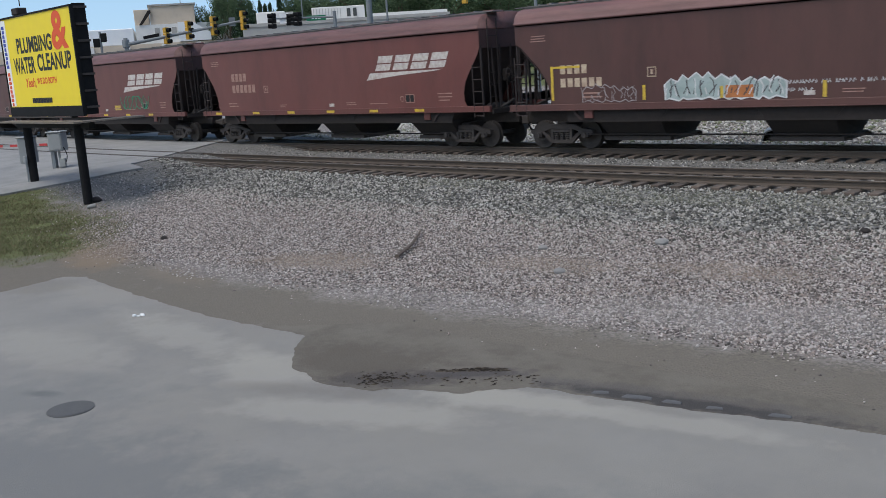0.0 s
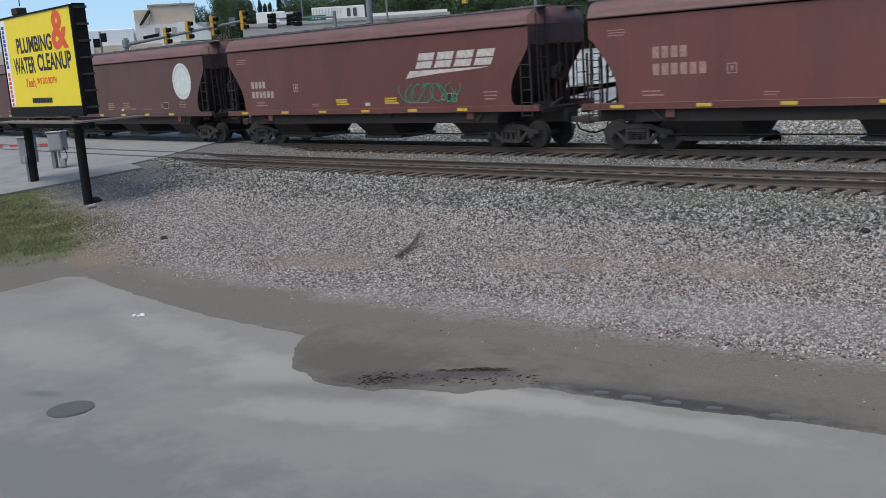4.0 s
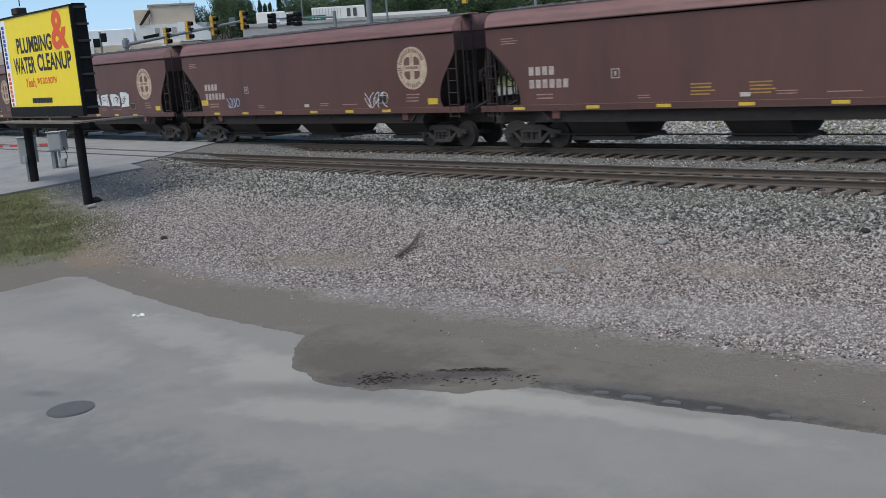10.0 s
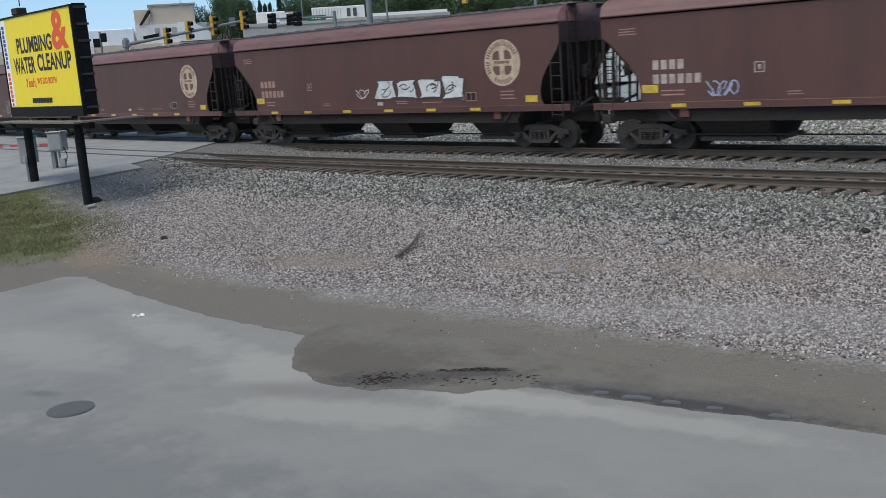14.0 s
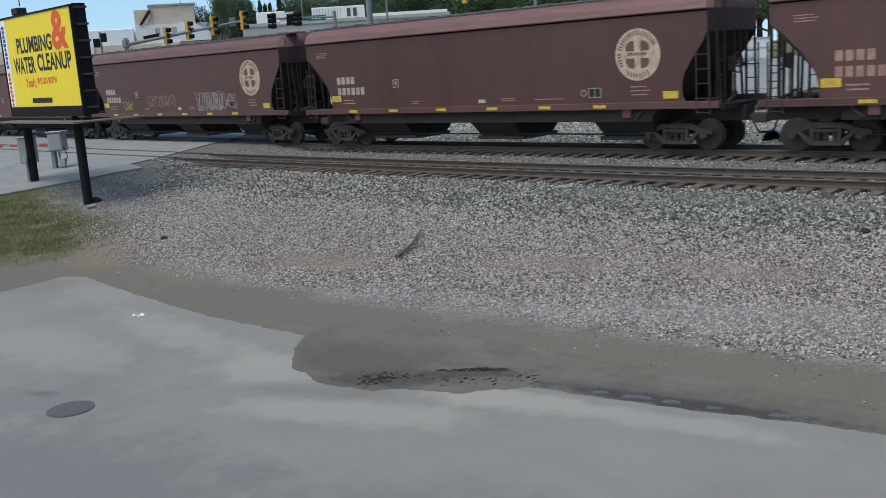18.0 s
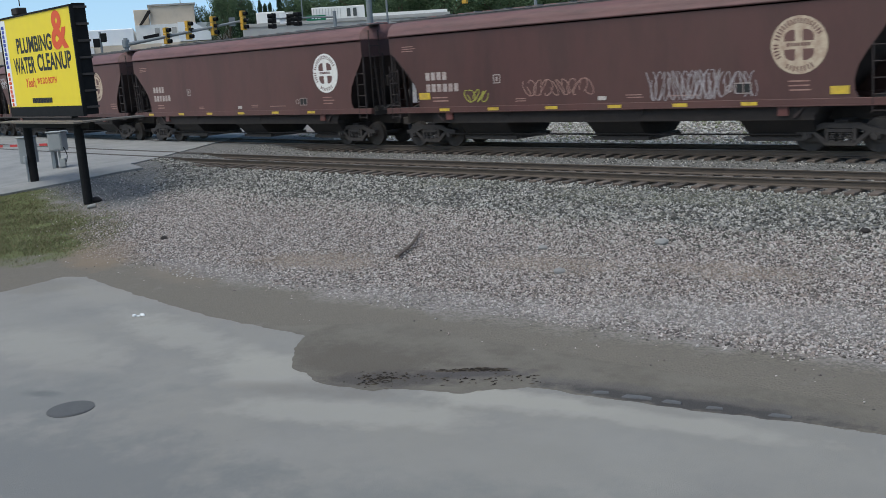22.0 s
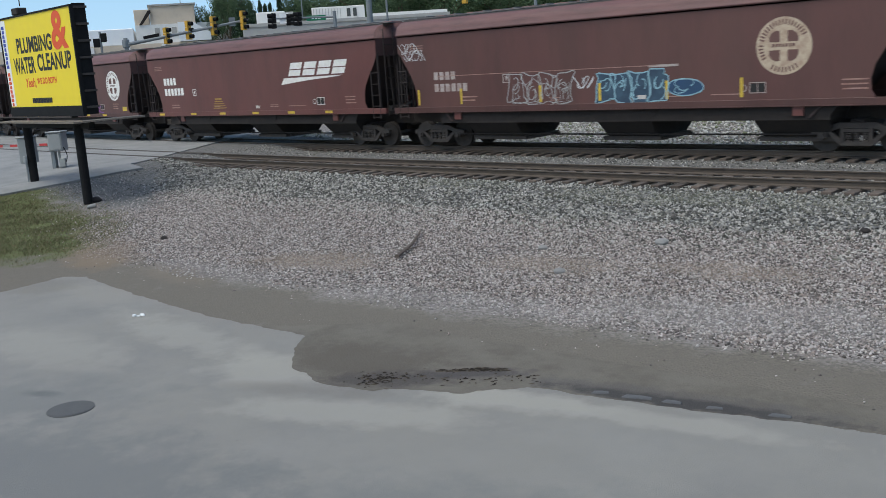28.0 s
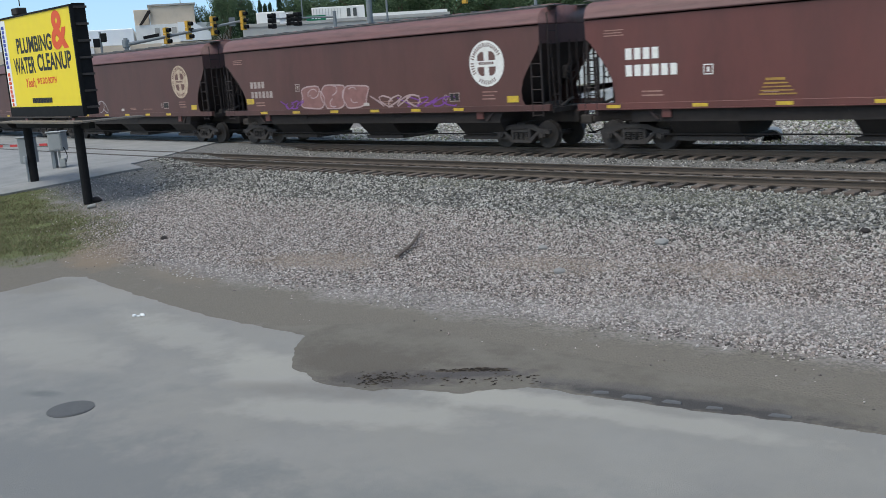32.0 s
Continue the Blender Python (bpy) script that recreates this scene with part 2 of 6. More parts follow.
def stained(m, spots, wobble=0.9, grain=1.3):
    """Adds washed-out patches of dirt and broad changes of tone, each an uneven oval: x, y, half length, half width,
    turn, colour, strength.
    """
    nt, L = m.node_tree, m.node_tree.links
    b = nt.nodes["Principled BSDF"]
    out = b.inputs["Base Color"].links[0].from_socket
    tc = nt.nodes.new("ShaderNodeTexCoord")
    no = nt.nodes.new("ShaderNodeTexNoise")
    no.inputs["Scale"].default_value, no.inputs["Detail"].default_value, no.inputs["Roughness"].default_value = grain, 9, 0.68
    L.new(tc.outputs["Object"], no.inputs["Vector"])
    for x, y, a, w, turn, c, k in spots:
        mp = nt.nodes.new("ShaderNodeMapping")
        mp.vector_type = "TEXTURE"
        mp.inputs["Location"].default_value = (x, y, 0)
        mp.inputs["Rotation"].default_value = (0, 0, radians(turn))
        mp.inputs["Scale"].default_value = (a, w, 1000)
        L.new(tc.outputs["Object"], mp.inputs["Vector"])
        gr = nt.nodes.new("ShaderNodeTexGradient")
        gr.gradient_type = "SPHERICAL"
        L.new(mp.outputs[0], gr.inputs["Vector"])
        ma = nt.nodes.new("ShaderNodeMath")
        ma.operation = "MULTIPLY_ADD"
        L.new(no.outputs["Fac"], ma.inputs[0])
        ma.inputs[1].default_value = wobble
        L.new(gr.outputs["Fac"], ma.inputs[2])
        mr = nt.nodes.new("ShaderNodeMapRange")
        mr.inputs["From Min"].default_value, mr.inputs["From Max"].default_value = wobble * 0.5 + 0.15, wobble * 0.5 + 0.6
        mr.inputs["To Max"].default_value = k
        L.new(ma.outputs[0], mr.inputs["Value"])
        mul = nt.nodes.new("ShaderNodeMath")
        mul.operation = "MULTIPLY"
        gt = nt.nodes.new("ShaderNodeMath")
        gt.operation = "MULTIPLY"
        gt.use_clamp = True
        L.new(gr.outputs["Fac"], gt.inputs[0])
        gt.inputs[1].default_value = 6.0
        L.new(mr.outputs[0], mul.inputs[0])
        L.new(gt.outputs[0], mul.inputs[1])
        mx = nt.nodes.new("ShaderNodeMix")
        mx.data_type = "RGBA"
        L.new(mul.outputs[0], mx.inputs[0])
        L.new(out, mx.inputs[6])
        mx.inputs[7].default_value = (*c, 1)
        out = mx.outputs[2]
    L.new(out, b.inputs["Base Color"])
    return m


M_GROUND = stained(zoned("gravel_and_dirt", ((0.205, 0.187, 0.174), (0.142, 0.127, 0.106), (0.135, 0.132, 0.126), (0.105, 0.118, 0.05))),
                   ((-21.2, 12.0, 2.6, 1.1, -20, (0.20, 0.15, 0.105), 0.7), (-24.0, 13.6, 2.2, 0.8, -20, (0.19, 0.15, 0.11), 0.5), (-17.5, 11.6, 2.2, 0.7, -8, (0.185, 0.155, 0.125), 0.5)), 1.4, 1.2)
BROWN, DARK, PALE = (0.14, 0.122, 0.107), (0.042, 0.038, 0.036), (0.295, 0.28, 0.245)
M_SILT = stained(mat("brown_silt", (0.137, 0.122, 0.100), 0.95, 0, (0.088, 0.076, 0.058), 1.3, 0.75, 0.6, 30, (0.146, 0.13, 0.108), 5.0, 0.5),
                 ((-9.6, 9.2, 2.1, 1.1, 10, (0.085, 0.072, 0.056), 0.8), (-5.2, 10.0, 3.2, 0.4, 8, (0.085, 0.078, 0.07), 0.7), (-8.55, 8.9, 1.5, 0.5, 32, (0.058, 0.050, 0.046), 0.85), (-7.75, 9.6, 1.0, 0.28, 34, (0.055, 0.048, 0.047), 0.85), (-4.9, 9.92, 2.6, 0.26, 8, DARK, 0.95)), 1.5, 3.2)
M_PAVE = stained(mat("worn_concrete_pavement", (0.212, 0.202, 0.182), 0.85, 0, (0.175, 0.169, 0.162), 0.5, 0.7, 0.35, 130, (0.24, 0.232, 0.212), 0.4, 0.6),
                 ((-10.4, 8.3, 1.6, 0.9, 20, PALE, 0.75), (-8.3, 7.6, 2.6, 0.6, 22, PALE, 0.7), (-6.7, 9.0, 1.8, 0.5, 12, PALE, 0.95), (-4.6, 9.35, 2.4, 0.35, 8, PALE, 0.7), (-13.2, 8.8, 3.6, 0.7, -8, PALE, 0.6), (-14.5, 7.3, 2.8, 0.9, 0, PALE, 0.45), (-17.6, 9.9, 2.2, 0.8, -6, (0.25, 0.235, 0.205), 0.6),
                  # the last spot is a broad darker oval at the yard's near left
                  (-9.3, 8.0, 1.6, 0.35, 18, BROWN, 0.4), (-19.3, 9.7, 1.0, 1.0, 0, (0.17, 0.155, 0.13), 0.5), (-12.55, 6.0, 0.45, 0.22, 20, (0.09, 0.09, 0.09), 0.9), (-6.0, 5.5, 5.0, 1.6, 30, (0.148, 0.15, 0.145), 0.6), (-14, 4.5, 5.0, 1.5, 40, (0.153, 0.155, 0.149), 0.6), (-9.7, 4.4, 4.5, 2.2, 10, (0.14, 0.142, 0.139), 0.75)), 1.8, 1.7)
M_ROAD = mat("worn_concrete_road", (0.25, 0.248, 0.24), 0.9, 0, (0.17, 0.17, 0.166), 0.6, 0.7, 0.15, 50)
M_LOT = mat("pale_concrete_lot", (0.46, 0.47, 0.47), 0.9, 0, (0.38, 0.39, 0.39), 0.3, 0.6, 0.1, 20)
M_CHIP = mat("grey_broken_concrete", (0.095, 0.096, 0.098), 0.85, 0, (0.065, 0.065, 0.068), 5, 0.5, 0.3, 40)
M_IRON = mat("cast_iron_lid", (0.082, 0.082, 0.082), 0.85, 0.0, (0.066, 0.066, 0.068), 6, 0.5, 0.3, 60)
M_BALLAST = island_stone("dark_grey_ballast_stone", ((0.055, 0.054, 0.049), (0.36, 0.345, 0.315), (0.11, 0.106, 0.096), (0.30, 0.283, 0.255), (0.08, 0.078, 0.071), (0.43, 0.412, 0.378), (0.19, 0.18, 0.155)))
M_GRAVEL = island_stone("pinkish_gravel_stone", ((0.34, 0.288, 0.265), (0.45, 0.402, 0.378), (0.10, 0.085, 0.08), (0.54, 0.495, 0.465), (0.21, 0.18, 0.167), (0.41, 0.378, 0.356), (0.30, 0.248, 0.217), (0.075, 0.067, 0.063), (0.125, 0.108, 0.10)))
GREENISH, RUSTY, CHALK = (0.145, 0.15, 0.105), (0.29, 0.232, 0.185), (0.40, 0.378, 0.365)
stained(M_BALLAST, ((-11.5, 20.4, 3.2, 1.2, 0, GREENISH, 0.28), (-8.0, 20.5, 3.5, 1.3, 0, GREENISH, 0.3), (-3.5, 20.5, 3.0, 1.3, 0, GREENISH, 0.25), (-17.0, 21.0, 3.0, 1.0, 0, GREENISH, 0.3)), 1.4, 1.2)
stained(M_GRAVEL, ((-15.1, 13.6, 2.4, 1.0, 10, RUSTY, 0.6), (-10.0, 14.9, 2.2, 0.8, 5, RUSTY, 0.45), (-6.7, 15.5, 2.0, 0.8, 5, RUSTY, 0.45), (-21.5, 12.4, 3.0, 1.2, -20, RUSTY, 0.6), (-10.0, 12.1, 4.5, 1.1, 8, CHALK, 0.4), (-5.5, 13.3, 4.5, 1.2, 10, CHALK, 0.4), (-17.0, 12.0, 3.0, 0.8, -5, CHALK, 0.35)), 1.4, 1.4)
M_RIPRAP = island_stone("pale_broken_rock", ((0.42, 0.42, 0.40), (0.52, 0.51, 0.49), (0.30, 0.30, 0.285), (0.45, 0.44, 0.42), (0.36, 0.35, 0.32), (0.19, 0.21, 0.14)))
M_GRASS = island_stone("dry_lawn_grass", ((0.105, 0.118, 0.05), (0.13, 0.125, 0.065), (0.092, 0.105, 0.042), (0.20, 0.165, 0.10), (0.12, 0.115, 0.06), (0.165, 0.135, 0.085)))
M_FARGRASS = mat("rough_grass", (0.075, 0.11, 0.035), 0.95, 0, (0.13, 0.125, 0.05), 0.6, 0.6, 0.5, 6, (0.05, 0.08, 0.025), 0.1, 0.5)


LAWN = [(-36.5, 13.5), (-34.6, 16.1), (-33.3, 17.2), (-29.5, 15.7), (-25.0, 14.7), (-22.5, 12.8), (-21.9, 11.9), (-22.9, 10.9), (-27, 9.0), (-38, 7.0)]


def inside(x, y, poly):
    r = False
    for (x0, y0), (x1, y1) in zip(poly, poly[1:] + poly[:1]):
        if (y0 > y) != (y1 > y) and x < (x1 - x0) * (y - y0) / (y1 - y0) + x0:
            r = not r
    return r


def lawn_share(x, y):
    """1 well inside the grass patch, 0 outside, ragged in between."""
    if x > -20.5 or y < 6 or y > 18.5:
        return 0.0
    hits = sum(inside(x + 0.9 * math.cos(k * 0.785) + 0.6 * noise.noise((x, y, 0)), y + 0.9 * math.sin(k * 0.785) + 0.6 * noise.noise((x, y, 4)), LAWN) for k in range(0, 8, 2))
    return hits / 4


def zone_of(x, y, v):
    """Shares of dirt, dark ballast and grass."""
    dirt = max(0.0, min(1.0, (-9.3 - 0.05 * min(11.0, max(0.0, -3.6 - x)) - v) / 0.9))
    ballast = max(0.0, min(1.0, (v + 4.6 + 0.5 * noise.noise((x * 0.25, 3, 0))) / 1.2)) if v < 9 else 0.3
    if x < -23.5 and v < -2:
        far = min(1, (-23.5 - x) / 4.5)
        low = max(0.0, min(1.0, (-5.6 - v) / 2.0))
        dirt = max(dirt, far * low)
        ballast = max(ballast * (1 - far), far * (1 - low))
    grass = (1.0 if x > -17 or v > 59 else 0.0) if v > 13 else lawn_share(x, y)
    return dirt * 0.9, ballast * 0.9, grass


def ground():
    bm = bmesh.new()
    col = bm.loops.layers.float_color.new("zone")
    xs = [-900, -500, -300, -200, -140, -100, -80, -65] + [-56 + 0.7 * i for i in range(104)] + [20, 30, 60, 120, 300, 700]
    vs = [-700, -300, -120, -60, -30, -20] + [-17 + 0.4 * i for i in range(66)] + [9.9, 10.5, 11.5, 13, 14, 16, 18, 22, 26, 30, 36, 42, 50, 60, 75, 95, 115, 140, 240, 500, 1500]
    rows, where = [], {}
    for x in xs:
        b = bend(max(-90, min(60, x)))
        row = []
        for v in vs:
            q = bm.verts.new((x, NEAR_Y + v + b, ground_h(x, v)))
            where[q] = zone_of(x, q.co.y, v)
            row.append(q)
        rows.append(row)
    for r0, r1 in zip(rows, rows[1:]):
        for i in range(len(vs) - 1):
            f = bm.faces.new((r0[i], r1[i], r1[i + 1], r0[i + 1]))
            for l in f.loops:
                l[col] = (*where[l.vert], 1)
    return tagged(part("ground", bm, M_GROUND, smooth=True), "grey-brown gravel and dirt bank beside the railway", "ground", kind="structure")


EDGE = [(-19.79, 8.91), (-19.9, 10.4), (-19.4, 10.62), (-17.24, 10.23), (-15.27, 9.95), (-12.98, 9.73), (-11.32, 9.79), (-10.94, 9.21), (-10.34, 8.65), (-9.39, 8.28), (-8.62, 8.38), (-7.99, 8.76), (-7.43, 8.93), (-7.23, 9.16),
        (-6.73, 9.56), (-5.93, 9.61), (-4.89, 9.77), (-3.66, 10.01), (-2.71, 10.15), (0, 10.5)]


def ragged(pts, step=0.09, amp=0.07, seed=3):
    out = []
    for (x0, y0), (x1, y1) in zip(pts, pts[1:]):
        n = max(1, int(math.hypot(x1 - x0, y1 - y0) / step))
        for i in range(n):
            x, y = x0 + (x1 - x0) * i / n, y0 + (y1 - y0) * i / n
            out.append((x + amp * (noise.noise((x * 3, y * 3, seed)) + 0.6 * noise.noise((x * 9, y * 9, seed))), y + amp * (noise.noise((x * 3, y * 3, seed + 7)) + 0.6 * noise.noise((x * 9, y * 9, seed + 7)))))
    return out + [pts[-1]]


def pavement():
    bm = bmesh.new()
    prism(bm, [(-45, 5.0)] + ragged(EDGE) + [(12, 11.5), (12, -12), (-45, -12)], -1.15, -0.95, axis="z")
    return tagged(part("pavement", bm, M_PAVE), "pale grey worn concrete yard with stains and a ragged edge", "pavement", kind="structure")


def sheet(name, outline, z, material, label, category, kind="structure", thick=0.012):
    bm = bmesh.new()
    prism(bm, outline, z - thick, z, axis="z")
    return tagged(part(name, bm, material), label, category, kind=kind)


def ruled(name, right, left, lift, material, label, n=24, m=10):
    """A strip of road between two edges that follows the ground."""
    bm = bmesh.new()

    def at(pl, t):
        t *= len(pl) - 1
        i = min(int(t), len(pl) - 2)
        f = t - i
        return pl[i][0] + (pl[i + 1][0] - pl[i][0]) * f, pl[i][1] + (pl[i + 1][1] - pl[i][1]) * f
    rows = []
    for i in range(n + 1):
        (xa, ya), (xb, yb) = at(right, i / n), at(left, i / n)
        row = []
        for j in range(m + 1):
            x, y = xa + (xb - xa) * j / m, ya + (yb - ya) * j / m
            row.append(bm.verts.new((x, y, ground_z(min(x, -34.0) if lift < 0.045 else x, y - NEAR_Y - bend(max(-90, x))) + lift)))
        rows.append(row)
    for r0, r1 in zip(rows, rows[1:]):
        for j in range(m):
            bm.faces.new((r0[j], r1[j], r1[j + 1], r0[j + 1]))
    bmesh.ops.recalc_face_normals(bm, faces=bm.faces)
    r = bmesh.ops.extrude_face_region(bm, geom=list(bm.faces))
    for v in r["geom"]:
        if isinstance(v, bmesh.types.BMVert):
            v.co.z -= 0.12
    return tagged(part(name, bm, material), label, "road", kind="structure")


def stones(name, n, xr, vr, size, material, label, seed, keep=None, sink=0.3, category="gravel"):
    """Loose broken stones lying on the bank, joined into one mesh."""
    rng = np.random.default_rng(seed)
    base = np.array([(1, 0, 0), (-1, 0, 0), (0, 1, 0), (0, -1, 0), (0, 0, 1), (0, 0, -1)], float)
    tri = np.array([(0, 2, 4), (2, 1, 4), (1, 3, 4), (3, 0, 4), (2, 0, 5), (1, 2, 5), (3, 1, 5), (0, 3, 5)])
    x = rng.uniform(*xr, n)
    v = rng.uniform(*vr, n)
    if keep is not None:
        k = np.array([keep(a, b) for a, b in zip(x, v)])
        x, v = x[k], v[k]
    n = len(x)
    z = np.array([ground_h(a, b) for a, b in zip(x, v)])
    s = size[0] * (size[1] / size[0]) ** rng.uniform(0, 1, n) ** 1.4
    P = base[None] * rng.uniform(0.55, 1.1, (n, 6, 1)) + rng.uniform(-0.28, 0.28, (n, 6, 3))
    P *= (s[:, None] * rng.uniform(0.65, 1.25, (n, 3)) * np.array([1, 1, 0.75]))[:, None, :] * 0.5
    a = rng.uniform(0, 2 * np.pi, n)
    c, d = np.cos(a)[:, None], np.sin(a)[:, None]
    X = P[..., 0] * c - P[..., 1] * d + x[:, None]
    Y = P[..., 0] * d + P[..., 1] * c + (NEAR_Y + v + BEND * x * x)[:, None]
    Z = P[..., 2] + (z + s * (0.5 - sink) * 0.5)[:, None]
    V = np.stack([X, Y, Z], -1).reshape(-1, 3)
    F = (tri[None] + 6 * np.arange(n)[:, None, None]).reshape(-1, 3)
    me = bpy.data.meshes.new(name)
    me.vertices.add(len(V))
    me.vertices.foreach_set("co", V.ravel())
    me.loops.add(F.size)
    me.loops.foreach_set("vertex_index", F.ravel().astype(np.int32))
    me.polygons.add(len(F))
    me.polygons.foreach_set("loop_start", np.arange(0, F.size, 3, dtype=np.int32))
    me.update(calc_edges=True)
    me.validate()
    me.materials.append(material)
    return tagged(new(name, me), label, category, kind="stuff")


def spread(x, y, v):
    """Stones thin out towards the road and among the grass."""
    edge = -28.0 - 1.3 * max(0.0, y - 18)
    k = max(0.06, min(1.0, (x - edge + 1.2 * noise.noise((x * 0.5, y * 0.5, 9))) / (1.6 if y > 17.5 else 4.5))) * (1 - 0.95 * lawn_share(x, y))
    return x > -33.0 and (v * 7919.3) % 1 < k


def shore(x):
    """Where the gravel ends in the washed dirt, as v."""
    return -9.75 - 0.045 * min(11.0, max(0.0, -3.6 - x)) * 1.6 + 0.45 * noise.noise((x * 0.5, 2, 0)) + 0.25 * noise.noise((x * 1.7, 8, 0))


def in_view(x, v):
    """The stretch of bank that lies before the yard."""
    y = NEAR_Y + v + BEND * x * x
    return x > -36 and -2.25 * y < x < 0.3 - 0.22 * y and (v > -0.9 or x > -20.8 or spread(x, y, v))


ground()
pavement()
sheet("silt_drift", ragged([(-12.4, 9.75), (-11.29, 9.76), (-10.91, 9.18), (-10.34, 8.62), (-9.39, 8.25), (-8.62, 8.35), (-7.99, 8.73), (-7.43, 8.9), (-7.23, 9.13), (-6.73, 9.55), (-5.93, 9.6), (-4.89, 9.76), (-3.66, 10.0), (-2.6, 10.14), (-2.6, 10.9), (-5, 11.0), (-6.6, 11.1), (-8.5, 11.3), (-10.5, 11.0), (-12.4, 9.75)], 0.1, 0.07)[:-1], -0.946, M_SILT, "brown silt washed over the broken edge of the yard", "dirt")


def litter():
    """Dark leaf and bark crumbs washed together in the silt."""
    rng = random.Random(21)
    vs, fs = [], []
    for k in range(300):
        u = rng.random()
        if k % 3 == 0:
            x, y = -8.75 + rng.gauss(0, 0.16), 8.72 + rng.gauss(0, 0.13)
        elif k % 3 == 1:
            x, y = -8.25 + 0.85 * u, 9.35 + 0.55 * u ** 0.6 + rng.gauss(0, 0.035)
        else:
            x, y = -9.0 + 2.2 * u + rng.gauss(0, 0.1), 8.75 + 1.05 * u + rng.gauss(0, 0.12)
        if y < 8.42 or y > 10.05:
            continue
        # flattened strands lying along the wash
        a = radians(40) + rng.gauss(0, 0.22)
        h, w = rng.uniform(0.008, 0.05) * (2.2 if k % 3 == 1 else 1), rng.uniform(0.003, 0.009)
        c_, s_, z = math.cos(a), math.sin(a), -0.9455
        n = len(vs)
        bow = rng.uniform(-0.012, 0.012)
        vs += [(x - h * c_, y - h * s_, z), (x - w * s_ - bow * s_, y + w * c_ + bow * c_, z), (x + h * c_, y + h * s_, z), (x + w * s_ - bow * s_, y - w * c_ + bow * c_, z), (x - bow * s_, y + bow * c_, z + rng.uniform(0.008, 0.022))]
        fs += [(n, n + 3, n + 4), (n + 3, n + 2, n + 4), (n + 2, n + 1, n + 4), (n + 1, n, n + 4)]
    for k in range(26):
        x, y, a, s = rng.uniform(-17, -1), rng.uniform(3.5, 7.8), rng.uniform(0, 6.28), rng.uniform(0.005, 0.011)
        n = len(vs)
        vs += [(x + s * math.cos(a + j * 2.1) * 1.4, y + s * math.sin(a + j * 2.1), -0.948 + rng.uniform(0, 0.008)) for j in range(3)]
        fs.append((n, n + 1, n + 2))
    me = bpy.data.meshes.new("leaf_litter")
    me.from_pydata(vs, [], fs)
    me.materials.append(M_CRUMB)
    tagged(new("leaf_litter", me), "dark leaf and bark litter washed into the silt", "litter", kind="stuff")


M_CRUMB = island_stone("leaf_crumbs", ((0.03, 0.024, 0.02), (0.05, 0.042, 0.034), (0.022, 0.019, 0.017), (0.09, 0.075, 0.06)))
litter()
ruled("road", [(-35.0, 9.0), (-34.3, 14.5), (-34.2, 18.2), (-33.7, 21.3), (-38.7, 29.2), (-46, 41), (-60, 62), (-95, 115)], [(-75, 5.0), (-75, 10), (-74, 15), (-74, 20), (-72, 36), (-74, 48), (-84, 68), (-125, 125)], 0.04, M_ROAD, "pale worn road running over the level crossing")
ruled("sidewalk", [(-33.3, 14.8), (-33.1, 17.2), (-32.9, 19.2), (-32.7, 20.9)], [(-34.4, 14.6), (-34.3, 17.3), (-34.2, 19.4), (-33.8, 21.0)], 0.075, M_ROAD, "pale concrete pavement edge by the road", 14, 4)
stones("ballast_stones", 50000, (-36, 2), (-5.4, -0.1), (0.055, 0.125), M_BALLAST, "dark and pale grey broken ballast stones beside the rails", 1, lambda x, v: in_view(x, v) and (v > -4.4 + 0.9 * noise.noise((x * 0.3, 5, 0)) or (v * 4507) % 1 > 0.75))
stones("track_bed_stones", 16000, (-34, 2), (-0.1, 8.2), (0.045, 0.09), M_BALLAST, "grey ballast stones between the ties and the tracks", 2, lambda x, v: in_view(x, v) and not (5.2 < v < 7.2))
stones("gravel_stones", 200000, (-33, 0), (-11.2, -3.0), (0.036, 0.08), M_GRAVEL, "loose pinkish grey gravel on the bank", 3, lambda x, v: in_view(x, v) and (v < -3.7 + 0.9 * noise.noise((x * 0.3, 5, 0))) and ((v * 4507) % 1 < (v - shore(x)) / (0.6 if x > -9 else 1.5) or (v * 4507) % 1 > 0.996))
stones("dirt_pebbles", 160, (-30, -1), (-12.2, -9.6), (0.015, 0.035), M_GRAVEL, "scattered pebbles in the brown dirt", 4, lambda x, v: in_view(x, v))
stones("bank_rocks", 24000, (-36, 3), (8.3, 16.8), (0.07, 0.24), M_RIPRAP, "pale broken rocks heaped behind the far track", 5, sink=0.2, category="rocks")

# manhole lid, stain, litter
bm = bmesh.new()
tube(bm, (0, 0, -0.03), (0, 0, 0.0), 0.27, 36)
tube(bm, (0, 0, -0.03), (0, 0, -0.004), 0.30, 36)
lid = tagged(part("manhole_cover", bm, M_IRON), "dark cast iron manhole cover set in the concrete", "manhole cover")
lid.matrix_basis = pose(-11.57, 5.88, -0.936)
bm = bmesh.new()
for i, (px, py) in enumerate(((0, 0), (0.13, 0.05), (0.05, 0.12), (-0.12, -0.03))):
    box(bm, 0.6 * px - 0.035, 0.6 * px + 0.035, 0.6 * py - 0.025, 0.6 * py + 0.025, 0.0, 0.012 + 0.008 * i, bevel=0.008)
ob = tagged(part("paper_litter", bm, M_PAPER), "crumpled white paper litter on the concrete", "litter")
ob.matrix_basis = pose(-15.09, 9.17, -0.95, 0, 0, 25)
bm = bmesh.new()
tube(bm, (0, 0, 0.05), (1.1, 0.1, 0.06), 0.05, 6, 0.035)
tube(bm, (1.05, 0.1, 0.06), (2.1, 0.35, 0.08), 0.035, 6, 0.02)
